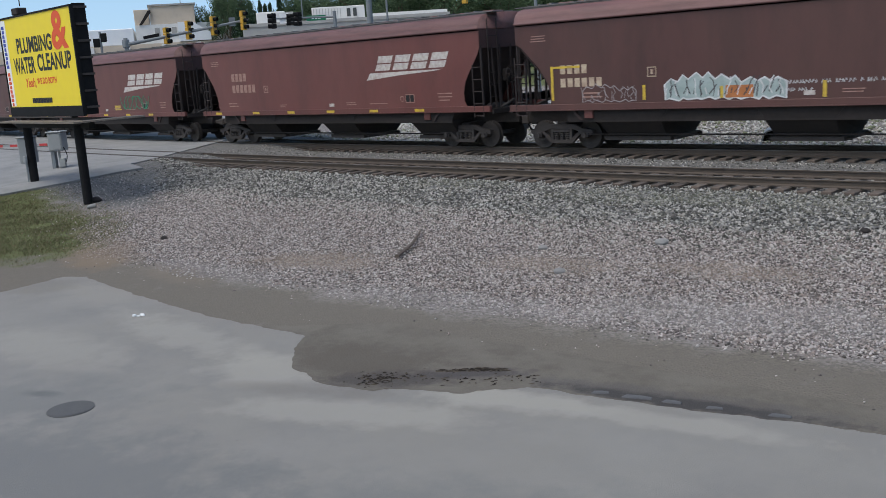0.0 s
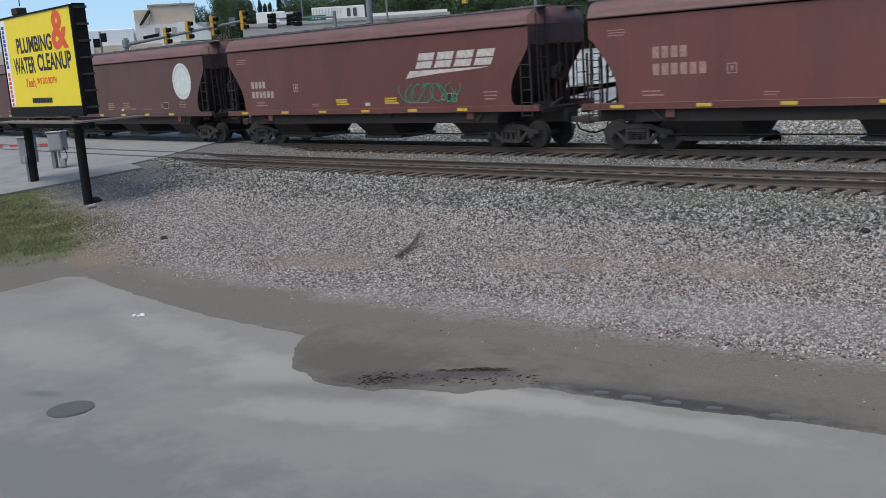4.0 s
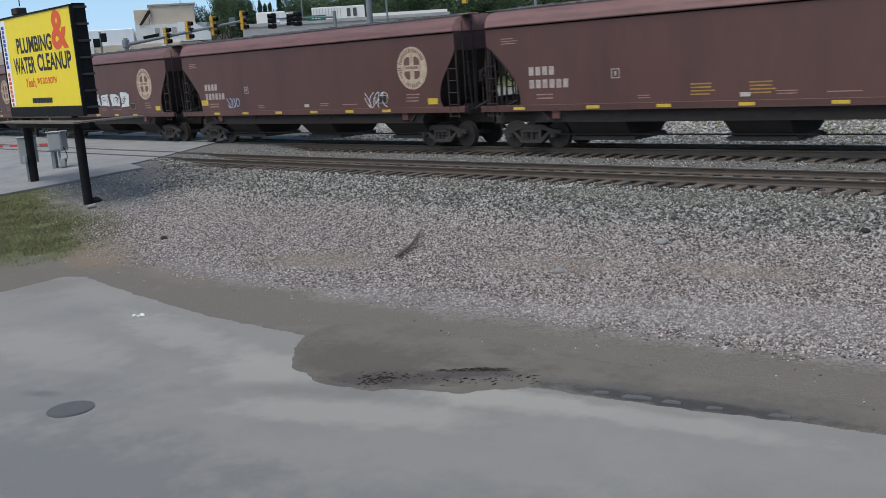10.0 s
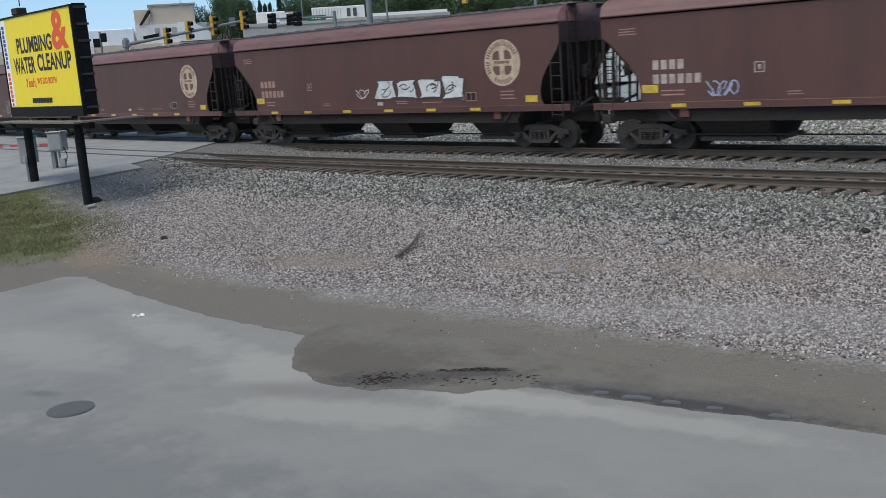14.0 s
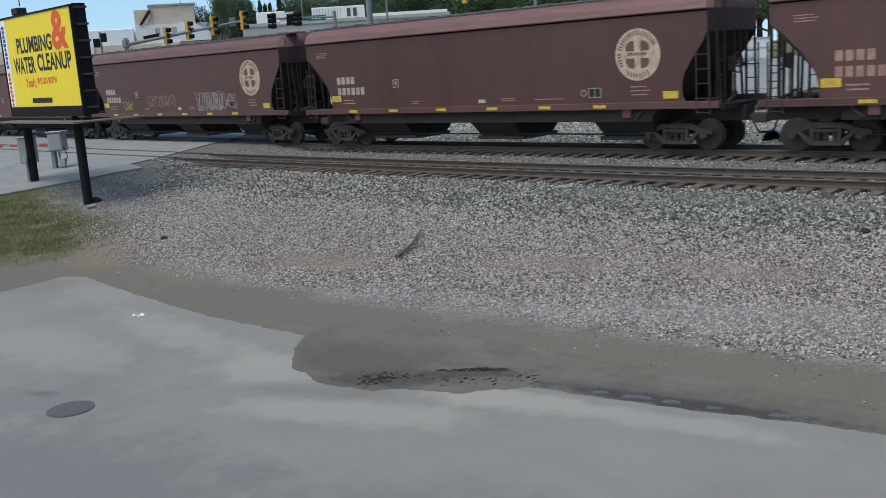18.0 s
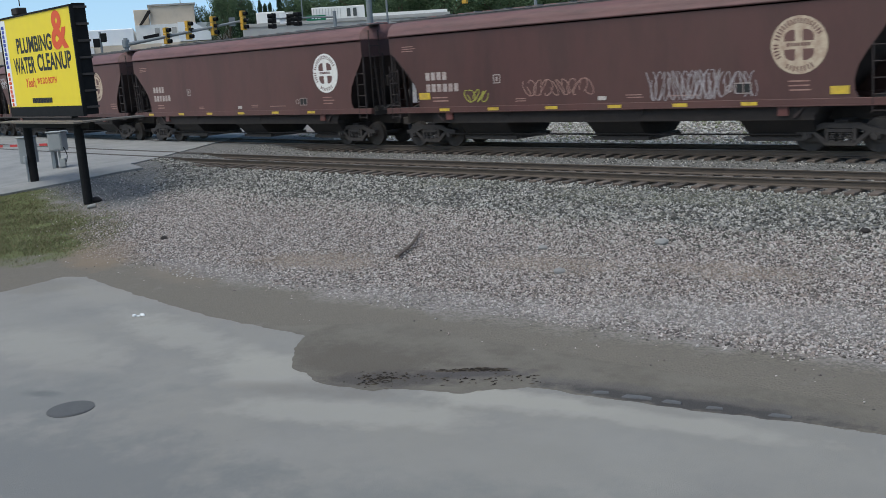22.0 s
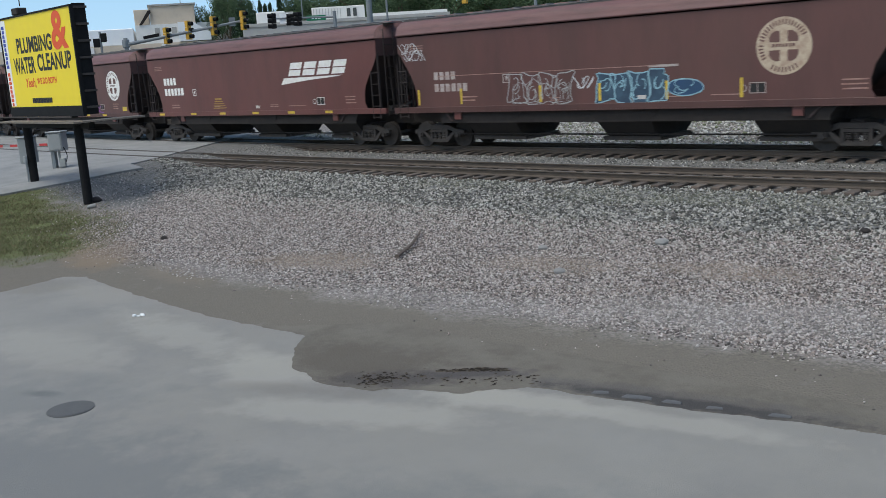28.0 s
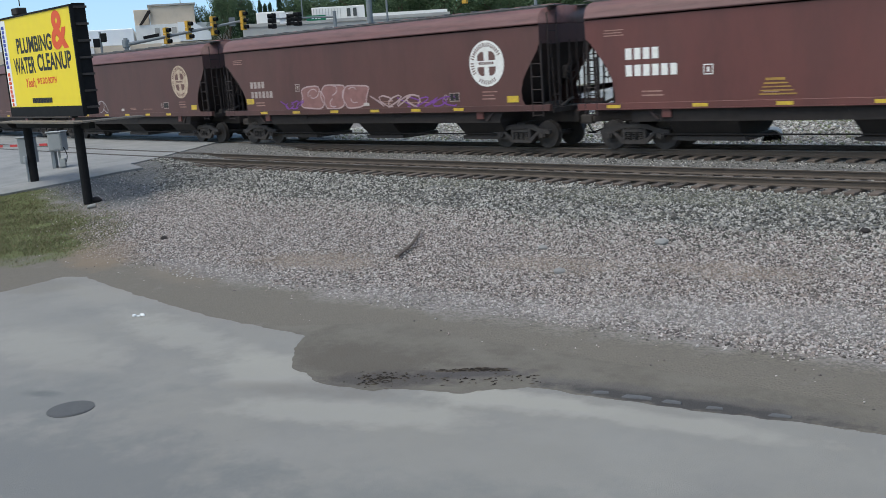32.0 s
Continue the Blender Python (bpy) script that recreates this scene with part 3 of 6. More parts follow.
tube(bm, (0.5, 0.03, 0.06), (0.75, -0.25, 0.09), 0.02, 5, 0.012)
ob = tagged(part("fallen_branch", bm, M_TIE), "dark dead branch lying on the gravel", "branch")
ob.matrix_basis = pose(-13.39, 14.23, -0.78, 0, -3, 107.9)
for n_, (x, y, s, mt, lb) in enumerate(((-5.37, 18.4, 0.2, M_UNDER, "dark lump of rock on the ballast"), (-8.7, 16.85, 0.28, M_ROAD, "flat pale slab of stone"), (-21.14, 13.85, 0.2, M_UNDER, "dark broken tie chunk on the gravel"), (-9.58, 14.49, 0.22, M_ROAD, "grey-green stone on the gravel"), (-10.86, 15.85, 0.2, M_ROAD, "pale stone on the gravel"), (-29.3, 16.75, 0.45, M_UNDER, "dark chunk beside the billboard post"), (-28.4, 16.1, 0.28, M_ROAD, "pale stone beside the billboard post"))):
    bm = bmesh.new()
    bmesh.ops.create_icosphere(bm, subdivisions=2, radius=s / 2)
    for v in bm.verts:
        v.co = v.co * (1 + 0.35 * noise.noise(v.co * 6 + Vector((n_, 0, 0))))
        v.co.z *= 0.55
    ob = tagged(part("rock", bm, mt), lb, "rock")
    ob.matrix_basis = pose(x, y, ground_z(x, y - NEAR_Y - bend(x)) + s * 0.17, 0, 0, 40 * n_)

for n_, (x, y, w, d, r) in enumerate(((-5.92, 9.76, 0.11, 0.05, 20), (-5.45, 9.83, 0.19, 0.06, 10), (-5.02, 9.89, 0.12, 0.05, 5), (-4.52, 9.95, 0.10, 0.04, 14), (-3.80, 10.08, 0.13, 0.05, 6))):
    bm = bmesh.new()
    prism(bm, [(-w, -d), (-0.3 * w, -1.1 * d), (w, -0.7 * d), (0.9 * w, 0.6 * d), (0.1 * w, d), (-0.8 * w, 0.8 * d)], 0.0, 0.022, axis="z")
    bmesh.ops.bevel(bm, geom=list(bm.edges), offset=0.006, segments=1, affect="EDGES")
    ob = tagged(part("concrete_chip", bm, M_CHIP), "flat grey chip broken off the concrete edge", "concrete chip")
    ob.matrix_basis = pose(x, y, -0.957, 1, -1, r)

# grass patch by the billboard, and grass beyond the tracks
def lawn():
    rng = random.Random(8)
    vs, fs = [], []
    while len(fs) < 70000:
        x, y = rng.uniform(-38, -21.8), rng.uniform(8, 17.8)
        if rng.random() > lawn_share(x, y) ** 1.5 * (0.75 + 0.8 * noise.noise((x * 1.3, y * 1.3, 2))):
            continue
        if x > -24.5 and rng.random() < (x + 24.5) / 5:
            continue
        v = y - NEAR_Y - bend(x)
        z, a, h, w = ground_z(x, v) + 0.01, rng.uniform(0, 6.28), rng.uniform(0.02, 0.06), rng.uniform(0.006, 0.013)
        n = len(vs)
        vs += [(x - w * math.cos(a), y - w * math.sin(a), z), (x + w * math.cos(a), y + w * math.sin(a), z), (x + rng.uniform(-0.05, 0.05), y + rng.uniform(-0.05, 0.05), z + h)]
        fs.append((n, n + 1, n + 2))
    me = bpy.data.meshes.new("lawn_grass")
    me.from_pydata(vs, [], fs)
    me.materials.append(M_GRASS)
    tagged(new("lawn_grass", me), "short dry green grass at the foot of the billboard", "grass", kind="stuff")


lawn()


def terrain_strip(name, v0, v1, x0, x1, lift, material, label, nx=30, nv=6):
    bm = bmesh.new()
    rows = [[bm.verts.new((x0 + (x1 - x0) * i / nx, NEAR_Y + v0 + (v1 - v0) * j / nv + bend(max(-90, min(60, x0 + (x1 - x0) * i / nx))), ground_z(x0 + (x1 - x0) * i / nx, v0 + (v1 - v0) * j / nv) + lift)) for j in range(nv + 1)] for i in range(nx + 1)]
    for r0, r1 in zip(rows, rows[1:]):
        for j in range(nv):
            bm.faces.new((r0[j], r1[j], r1[j + 1], r0[j + 1]))
    bmesh.ops.solidify(bm, geom=list(bm.faces), thickness=-0.05)
    return tagged(part(name, bm, material), label, "ground", kind="structure")


terrain_strip("grass_bank", 16.5, 27, -17, 40, 0.09, M_FARGRASS, "rough green grass bank beyond the tracks")
terrain_strip("parking_lot", 27, 58, -46, 60, 0.12, M_LOT, "pale concrete lot beyond the grass bank", 60, 31)
terrain_strip("lot_entrance", 16.8, 27, -45, -17, 0.10, M_LOT, "pale concrete drive into the lot", 30, 12)
terrain_strip("grass_hill", 58, 140, -50, 120, 0.08, M_FARGRASS, "green grassy slope beyond the lot", 30, 14)


# ---------------------------------------------------------------- tracks
def track(name, y, x0, x1, label):
    t = thing(name, label, "railway track", kind="structure")
    prof = [(-0.07, -0.18), (0.07, -0.18), (0.07, -0.16), (0.012, -0.13), (0.012, -0.045), (0.036, -0.035), (0.036, -0.004), (0.03, 0), (-0.03, 0), (-0.036, -0.004), (-0.036, -0.035), (-0.012, -0.045), (-0.012, -0.13), (-0.07, -0.16)]
    st = [x0 + (x1 - x0) * i / 80 for i in range(81)]
    for k in (0, GAUGE):
        bm = bmesh.new()
        sweep(bm, prof, [(x, y + k + bend(x), 0) for x in st])
        for f in bm.faces:
            if f.calc_center_median().z > -0.006:
                f.material_index = 1
        part("rail", bm, [M_RAIL, M_RAILTOP], t, "rusty steel rail with a worn bright head")
    bm = boxes((-0.115, 0.115, -0.55, 2.05, -0.36, -0.185), bevel=0.012)
    for k in (0, GAUGE):
        box(bm, -0.09, 0.09, k - 0.16, k + 0.16, -0.19, -0.172)
    tie = None
    x = x0
    rnd = random.Random(5)
    while x < x1:
        if tie is None:
            tie = part("tie", bm, M_TIE, t)
            ob = tie
        else:
            ob = new("tie", tie.data)
            ob.parent = t
        ob.matrix_basis = pose(x, y + bend(x) + rnd.uniform(-0.03, 0.03), rnd.uniform(-0.012, 0.006), 0, 0, math.degrees(math.atan(2 * BEND * x)) + rnd.uniform(-1.5, 1.5))
        x += 0.52 + rnd.uniform(-0.03, 0.03)
    return t


track("track_near", NEAR_Y, -33.2, 22, "empty railway track on grey ballast with weathered ties")
track("track_far", FAR_Y, -38.5, 22, "second railway track under the moving train")


def long_rails(name, y, x0, x1):
    t = thing(name, "rails set flush in the road at the crossing and beyond", "railway track", kind="structure")
    for k in (0, GAUGE):
        bm = bmesh.new()
        sweep(bm, [(-0.036, -0.16), (0.036, -0.16), (0.036, 0.004), (-0.036, 0.004)], [(x0 + (x1 - x0) * i / 40, y + k + bend(x0 + (x1 - x0) * i / 40), 0) for i in range(41)])
        part("rail", bm, M_RAIL, t)
        for a, b in ((-0.12, -0.04), (0.04, 0.16)):
            bm = bmesh.new()
            sweep(bm, [(a, -0.12), (b, -0.12), (b, -0.004), (a, -0.004)], [(-74 + (x1 + 73.4) * i / 30, y + k + bend(-74 + (x1 + 73.4) * i / 30), 0) for i in range(31)])
            part("flangeway", bm, M_FLANGE, t, "dark rubber strip beside the rail")


long_rails("track_crossing_near", NEAR_Y, -130, -33.21)
long_rails("track_crossing_far", FAR_Y, -130, -38.51)

# ---------------------------------------------------------------- the covered hopper wagons
PITCH = 19.5356
HALF = 8.9            # half the length of the side sheets
SIDE = 1.6            # half the width
SILL0, SILL1, SEAM = 1.33, 1.52, 4.15
ROOF = SEAM + 0.555


def side_outline(H, D):
    """Side sheet seen square on: straight eaves, cut away at the lower corners, deeper (D) at the brake end."""
    cut = [(H, SEAM - 0.062), (H, 3.52), (H - 0.10, 3.3), (H - 0.28, 3.04), (H - 0.52, 2.72), (H - 0.74, 2.36), (H - 0.83, 2.0), (H - 0.81, 1.7), (H - 0.7, SILL1)]
    deep = ((0, SEAM - 0.062), (0, 3.54), (0.18, 3.38), (0.44, 3.02), (0.66, 2.72), (0.83, 2.42), (0.94, 2.1), (0.99, 1.8), (1.0, SILL1))
    return cut + [(D * d - H, z) for d, z in deep[::-1]]


def disc(bm, cx, cz, r0, r1, y, a0=0.0, a1=360.0, seg=40):
    n = max(2, int(seg * abs(a1 - a0) / 360))
    a = [radians(a0 + (a1 - a0) * i / n) for i in range(n + 1)]
    o = [bm.verts.new((cx + r1 * math.cos(t), y, cz + r1 * math.sin(t))) for t in a]
    if r0 > 0:
        q = [bm.verts.new((cx + r0 * math.cos(t), y, cz + r0 * math.sin(t))) for t in a]
        for i in range(n):
            bm.faces.new((o[i], o[i + 1], q[i + 1], q[i]))
    else:
        c = bm.verts.new((cx, y, cz))
        for i in range(n):
            bm.faces.new((o[i], o[i + 1], c))
    return bm


def quad(bm, x0, x1, z0, z1, y, skew=0.0):
    bm.faces.new([bm.verts.new(c) for c in ((x0, y, z0), (x1, y, z0), (x1 + skew, y, z1), (x0 + skew, y, z1))])


def truck(parent, cx):
    t = new("truck")
    t.parent = parent
    t.matrix_basis = pose(cx, 0, 0)
    t["label"] = "dark cast steel freight bogie"
    sets = []
    for a in (-0.92, 0.92):
        bm = bmesh.new()
        for k in (-0.72, 0.72):
            o = 1 if k > 0 else -1
            tube(bm, (0, k - 0.065, 0), (0, k + 0.065, 0), 0.455, 24)
            tube(bm, (0, k - 0.065 * o, 0), (0, k - 0.11 * o, 0), 0.49, 24)
            tube(bm, (0, k + 0.06 * o, 0), (0, k + 0.075 * o, 0), 0.30, 16, 0.2)
            tube(bm, (0, k + 0.06 * o, 0), (0, k + 0.36 * o, 0), 0.10, 12)
            box(bm, -0.05, 0.05, k + 0.35 * o - 0.01, k + 0.35 * o + 0.02, -0.012, 0.012)
        tube(bm, (0, -0.7, 0), (0, 0.7, 0), 0.09, 10)
        w = part("wheelset", bm, M_WHEEL, t, "steel wheels on one axle", smooth=False)
        w.matrix_basis = pose(a, 0, 0.455)
        sets.append(w)
    for k in (-1, 1):
        bm = bmesh.new()
        y0, y1 = k * 0.95, k * 1.10
        prism(bm, [(-1.22, 0.64), (-0.8, 0.70), (-0.48, 0.82), (0.48, 0.82), (0.8, 0.70), (1.22, 0.64), (1.22, 0.50), (0.78, 0.55), (0.42, 0.68), (-0.42, 0.68), (-0.78, 0.55), (-1.22, 0.50)], y0, y1)
        prism(bm, [(-0.80, 0.56), (-0.42, 0.20), (0.42, 0.20), (0.80, 0.56), (0.68, 0.58), (0.34, 0.31), (-0.34, 0.31), (-0.68, 0.58)], y0, y1)
        for sx in (-0.37, 0.37):
            box(bm, sx - 0.05, sx + 0.05, min(y0, y1), max(y0, y1), 0.28, 0.70)
        for sx in (-0.22, 0, 0.22):
            for q in range(4):
                tube(bm, (sx, k * 1.03, 0.31 + q * 0.065), (sx, k * 1.03, 0.355 + q * 0.065), 0.085, 8)
        box(bm, -0.32, 0.32, min(k * 0.96, k * 1.12), max(k * 0.96, k * 1.12), 0.57, 0.66)
        for sx in (-0.92, 0.92):
            box(bm, sx - 0.13, sx + 0.13, min(k * 1.0, k * 1.12), max(k * 1.0, k * 1.12), 0.40, 0.56)
            tube(bm, (sx, k * 1.08, 0.455), (sx, k * 1.17, 0.455), 0.085, 10)
        part("side_frame", bm, M_STEEL, t)
    bm = boxes((-0.2, 0.2, -1.05, 1.05, 0.48, 0.9), bevel=0.03)
    part("bolster", bm, M_UNDER, t)
    return sets


def hopper_car(H, D, coat):
    c = thing("hopper_car", "oxide red covered hopper wagon with weathered sides", "railway wagon", "wagons of the train")
    # side sheets
    for k in (-1, 1):
        bm = bmesh.new()
        prism(bm, side_outline(H, D), k * (SIDE - 0.02), k * SIDE)
        part("side_sheet", bm, coat, c)
        bm = boxes((-H - 0.35, H + 0.35, min(k * (SIDE - 0.12), k * (SIDE + 0.025)), max(k * (SIDE - 0.12), k * (SIDE + 0.025)), SILL0, SILL1), bevel=0.01)
        box(bm, -H - 0.35, H + 0.35, min(k * (SIDE - 0.12), k * (SIDE + 0.05)), max(k * (SIDE - 0.12), k * (SIDE + 0.05)), SILL0 - 0.015, SILL0 + 0.012)
        part("side_sill", bm, coat, c)
    # rounded roof with an overhanging eave
    prof = [(-SIDE - 0.06, SEAM - 0.02), (-SIDE - 0.06, SEAM + 0.035), (-SIDE - 0.03, SEAM + 0.06), (-SIDE - 0.005, SEAM + 0.17), (-SIDE + 0.07, SEAM + 0.31), (-SIDE + 0.22, SEAM + 0.43), (-SIDE + 0.45, SEAM + 0.50), (-0.6, SEAM + 0.56), (0, SEAM + 0.575)]
    prof = prof + [(-y, z) for y, z in prof[-2::-1]]
    bm = bmesh.new()
    sweep(bm, prof, [(x, 0, 0) for x in (-H, -H + 0.03, 0, H - 0.03, H)])
    part("roof", bm, M_ROOF, c, "rounded roof edge, dusty on top", smooth=True)
    bm = bmesh.new()
    for y in (-0.85, 0.85):
        box(bm, -H - 0.3, H + 0.3, y - 0.28, y + 0.28, ROOF, ROOF + 0.027)
        box(bm, -H, H, y - 0.25, y + 0.25, ROOF - 0.125, ROOF - 0.001)
        for i in range(40):
            x = -H + 0.2 + i * (2 * H - 0.4) / 39
            box(bm, x - 0.04, x + 0.04, y - 0.2, y + 0.2, ROOF + 0.027, ROOF + 0.045 + 0.02 * (i % 3))
    part("running_board", bm, M_WALK, c, "dull grey roof walkway")
    for i in range(9):
        x = -H + 1.2 + i * (2 * H - 2.4) / 8
        bm = bmesh.new()
        box(bm, x - 0.8, x + 0.8, -0.32, 0.32, ROOF - 0.005, ROOF + 0.105, bevel=0.03)
        part("hatch_cover", bm, M_ROOF, c)
    # end walls and slope sheets, their paint darkened as if in shade
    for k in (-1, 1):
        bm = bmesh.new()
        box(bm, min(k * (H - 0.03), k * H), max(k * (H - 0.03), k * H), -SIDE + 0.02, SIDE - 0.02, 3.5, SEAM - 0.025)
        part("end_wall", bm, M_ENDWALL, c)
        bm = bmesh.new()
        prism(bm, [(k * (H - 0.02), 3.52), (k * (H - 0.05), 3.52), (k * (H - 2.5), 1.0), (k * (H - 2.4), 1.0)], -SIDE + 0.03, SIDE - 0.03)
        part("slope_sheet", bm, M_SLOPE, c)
        # platform, posts, ladder
        bm = boxes((min(k * (H - 0.9), k * (H + 0.45)), max(k * (H - 0.9), k * (H + 0.45)), -0.55, 0.55, SILL0 + 0.02, SILL0 + 0.08))
        box(bm, min(k * (H + 0.33), k * (H + 0.42)), max(k * (H + 0.33), k * (H + 0.42)), -SIDE + 0.1, SIDE - 0.1, SILL0 - 0.08, SILL0 + 0.08)
        part("end_platform", bm, M_UNDER, c)
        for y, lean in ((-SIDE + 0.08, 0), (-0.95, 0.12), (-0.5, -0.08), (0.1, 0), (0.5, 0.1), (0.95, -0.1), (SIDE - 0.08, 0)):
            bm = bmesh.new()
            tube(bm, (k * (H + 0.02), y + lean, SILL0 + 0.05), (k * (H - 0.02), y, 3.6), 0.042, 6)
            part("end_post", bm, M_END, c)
        for y in (-SIDE - 0.01, SIDE + 0.01):
            bm = bmesh.new()
            xa, xb = k * (H - 0.36), k * (H + 0.06)
            for x in (xa, xb):
                tube(bm, (x, y, SILL0 - 0.2), (x, y, 2.95 if x == xa else 3.1), 0.024, 6)
            for i in range(5):
                z = SILL0 - 0.15 + i * 0.42
                tube(bm, (xa, y, z), (xb, y, z), 0.016, 6)
            part("ladder", bm, M_END, c)
        bm = bmesh.new()
        for i in range(6):
            z = 1.8 + i * 0.42
            tube(bm, (k * (H + 0.1), -1.25, z), (k * (H + 0.1), -0.75, z), 0.016, 6)
        for y in (-1.25, -0.75):
            tube(bm, (k * (H + 0.1), y, SILL1), (k * (H + 0.1), y, 4.5), 0.022, 6)
        part("end_ladder", bm, M_END, c)
        bm = boxes((min(k * 6.2, k * (H + 0.55)), max(k * 6.2, k * (H + 0.55)), -0.3, 0.3, 0.85, 1.3))
        part("stub_sill", bm, M_UNDER, c)
        bm = boxes((min(k * (H + 0.5), k * (PITCH / 2 + 0.06)), max(k * (H + 0.5), k * (PITCH / 2 + 0.06)), -0.1, 0.1, 0.82, 1.0), bevel=0.03)
        box(bm, min(k * (PITCH / 2 - 0.22), k * (PITCH / 2 + 0.1)), max(k * (PITCH / 2 - 0.22), k * (PITCH / 2 + 0.1)), -0.17, 0.17, 0.76, 1.06, bevel=0.04)
        part("coupler", bm, M_STEEL, c)
        bm = bmesh.new()
        pts = [(k * (H + 0.5), 0.25, 0.8), (k * (H + 0.6), 0.3, 0.55), (k * (PITCH / 2 - 0.15), 0.3, 0.42), (k * (PITCH / 2), 0.25, 0.45)]
        for a, b in zip(pts, pts[1:]):
            tube(bm, a, b, 0.03, 6)
        part("brake_hose", bm, M_BLACKSTEEL, c)
        bm = boxes((min(k * (H - 2.9), k * (H - 2.6)), max(k * (H - 2.9), k * (H - 2.6)), -SIDE + 0.02, -SIDE + 0.1, 1.06, SILL0))
        part("jacking_pad", bm, M_BODY, c)
    for k, y in ((1, -0.35), (-1, 0.25)):
        xw = k * (H + 0.34)
        bm = bmesh.new()
        rim = [(xw, y + 0.29 * math.cos(j * math.pi / 10), 2.55 + 0.29 * math.sin(j * math.pi / 10)) for j in range(20)]
        for a, b in zip(rim, rim[1:] + rim[:1]):
            tube(bm, a, b, 0.02, 5)
        for j in range(5):
            tube(bm, (xw - 0.04 * k, y, 2.55), rim[j * 4], 0.014, 5)
        tube(bm, (xw - 0.16 * k, y, 2.55), (xw, y, 2.55), 0.05, 8)
        part("brake_wheel", bm, M_END, c, "thin spoked brake wheel")
        bm = boxes((min(xw - 0.3 * k, xw - 0.12 * k), max(xw - 0.3 * k, xw - 0.12 * k), y - 0.14, y + 0.14, 2.3, 2.75), bevel=0.04)
        part("brake_gear_box", bm, M_UNDER, c)
        bm = bmesh.new()
        tube(bm, (xw - 0.2 * k, y, SILL0), (xw - 0.2 * k, y, 2.32), 0.025, 6)
        tube(bm, (xw - 0.1 * k, y - 0.5, SILL0 + 0.1), (xw - 0.25 * k, y + 0.4, SILL0 + 0.32), 0.05, 6)
        tube(bm, (k * (H - 0.5), y - 0.3, SILL0 + 0.1), (k * (H - 0.5), y + 0.5, SILL0 + 0.1), 0.13, 10)
        part("brake_rigging", bm, M_STEEL, c)
    # hopper bays
    for cx, w0, w1 in ((-4.75, 1.12, 1.02), (0.6, 0.98, 0.88), (5.9, 1.05, 0.95)):
        bm = bmesh.new()
        sweep(bm, [(-1.55, SILL0 + 0.05), (1.55, SILL0 + 0.05), (1.5, 0.98), (0.95, 0.42), (-0.95, 0.42), (-1.5, 0.98)], [(cx - w1, 0, 0), (cx + w1, 0, 0)])
        for v in bm.verts:
            if v.co.z > 0.9:
                v.co.x = cx + (v.co.x - cx) * ((w0 + 0.3) / w1 if v.co.z > 1.2 else (w0 / w1))
        b = part("hopper_bay", bm, M_UNDER, c)
        bm = boxes((cx - w1 - 0.15, cx + w1 + 0.15, -1.0, 1.0, 0.3, 0.43))
        for y in (-0.8, 0.8):
            tube(bm, (cx - w1 - 0.3, y, 0.36), (cx + w1 + 0.3, y, 0.36), 0.04, 6)
        part("outlet_gate", bm, M_STEEL, b)
    bm = boxes((-7, 7, -1.5, 1.5, 0.93, SILL0 + 0.02))
    part("underframe", bm, M_UNDER, c)
    bm = bmesh.new()
    tube(bm, (-6.5, -1.1, 0.5), (6.5, -1.1, 0.5), 0.025, 6)
    part("train_pipe", bm, M_UNDER, c)
    truck(c, 1.35 - H)
    truck(c, H - 1.35)
    return c


GRAF = {}


def paint(key, col, col2=None):
    if key not in GRAF:
        GRAF[key] = mat("spray_" + key, col, 0.6, 0, col2 or tuple(c * 0.6 for c in col), 3.0, 0.5)
    return GRAF[key]


def ribbon(bm, pts, w, y, closed=False):
    n = len(pts)
    L, R = [], []
    for i, (x, z) in enumerate(pts):
        a = pts[(i - 1) % n] if closed or i > 0 else pts[i]
        b = pts[(i + 1) % n] if closed or i < n - 1 else pts[i]
        dx, dz = b[0] - a[0], b[1] - a[1]
        d = math.hypot(dx, dz) or 1
        nx, nz = -dz / d * w / 2, dx / d * w / 2
        L.append(bm.verts.new((x + nx, y, z + nz)))
        R.append(bm.verts.new((x - nx, y, z - nz)))
    for i in range(n if closed else n - 1):
        j = (i + 1) % n
        bm.faces.new((L[i], L[j], R[j], R[i]))


def blob(x0, x1, z0, z1, r, n=22, power=3.2, wob=0.16):
    out = []
    ph = [r.uniform(0, 6.28) for _ in range(3)]
    for i in range(n):
        t = 2 * math.pi * i / n
        c, s = math.cos(t), math.sin(t)
        k = 1 + wob * (math.sin(2 * t + ph[0]) * 0.5 + math.sin(3 * t + ph[1]) * 0.6 + math.sin(5 * t + ph[2]) * 0.5)
        px = math.copysign(abs(c) ** (2 / power), c) * k
        pz = math.copysign(abs(s) ** (2 / power), s) * (1 + 0.5 * (k - 1))
        out.append(((x0 + x1) / 2 + px * (x1 - x0) / 2, (z0 + z1) / 2 + pz * (z1 - z0) / 2))
    return out


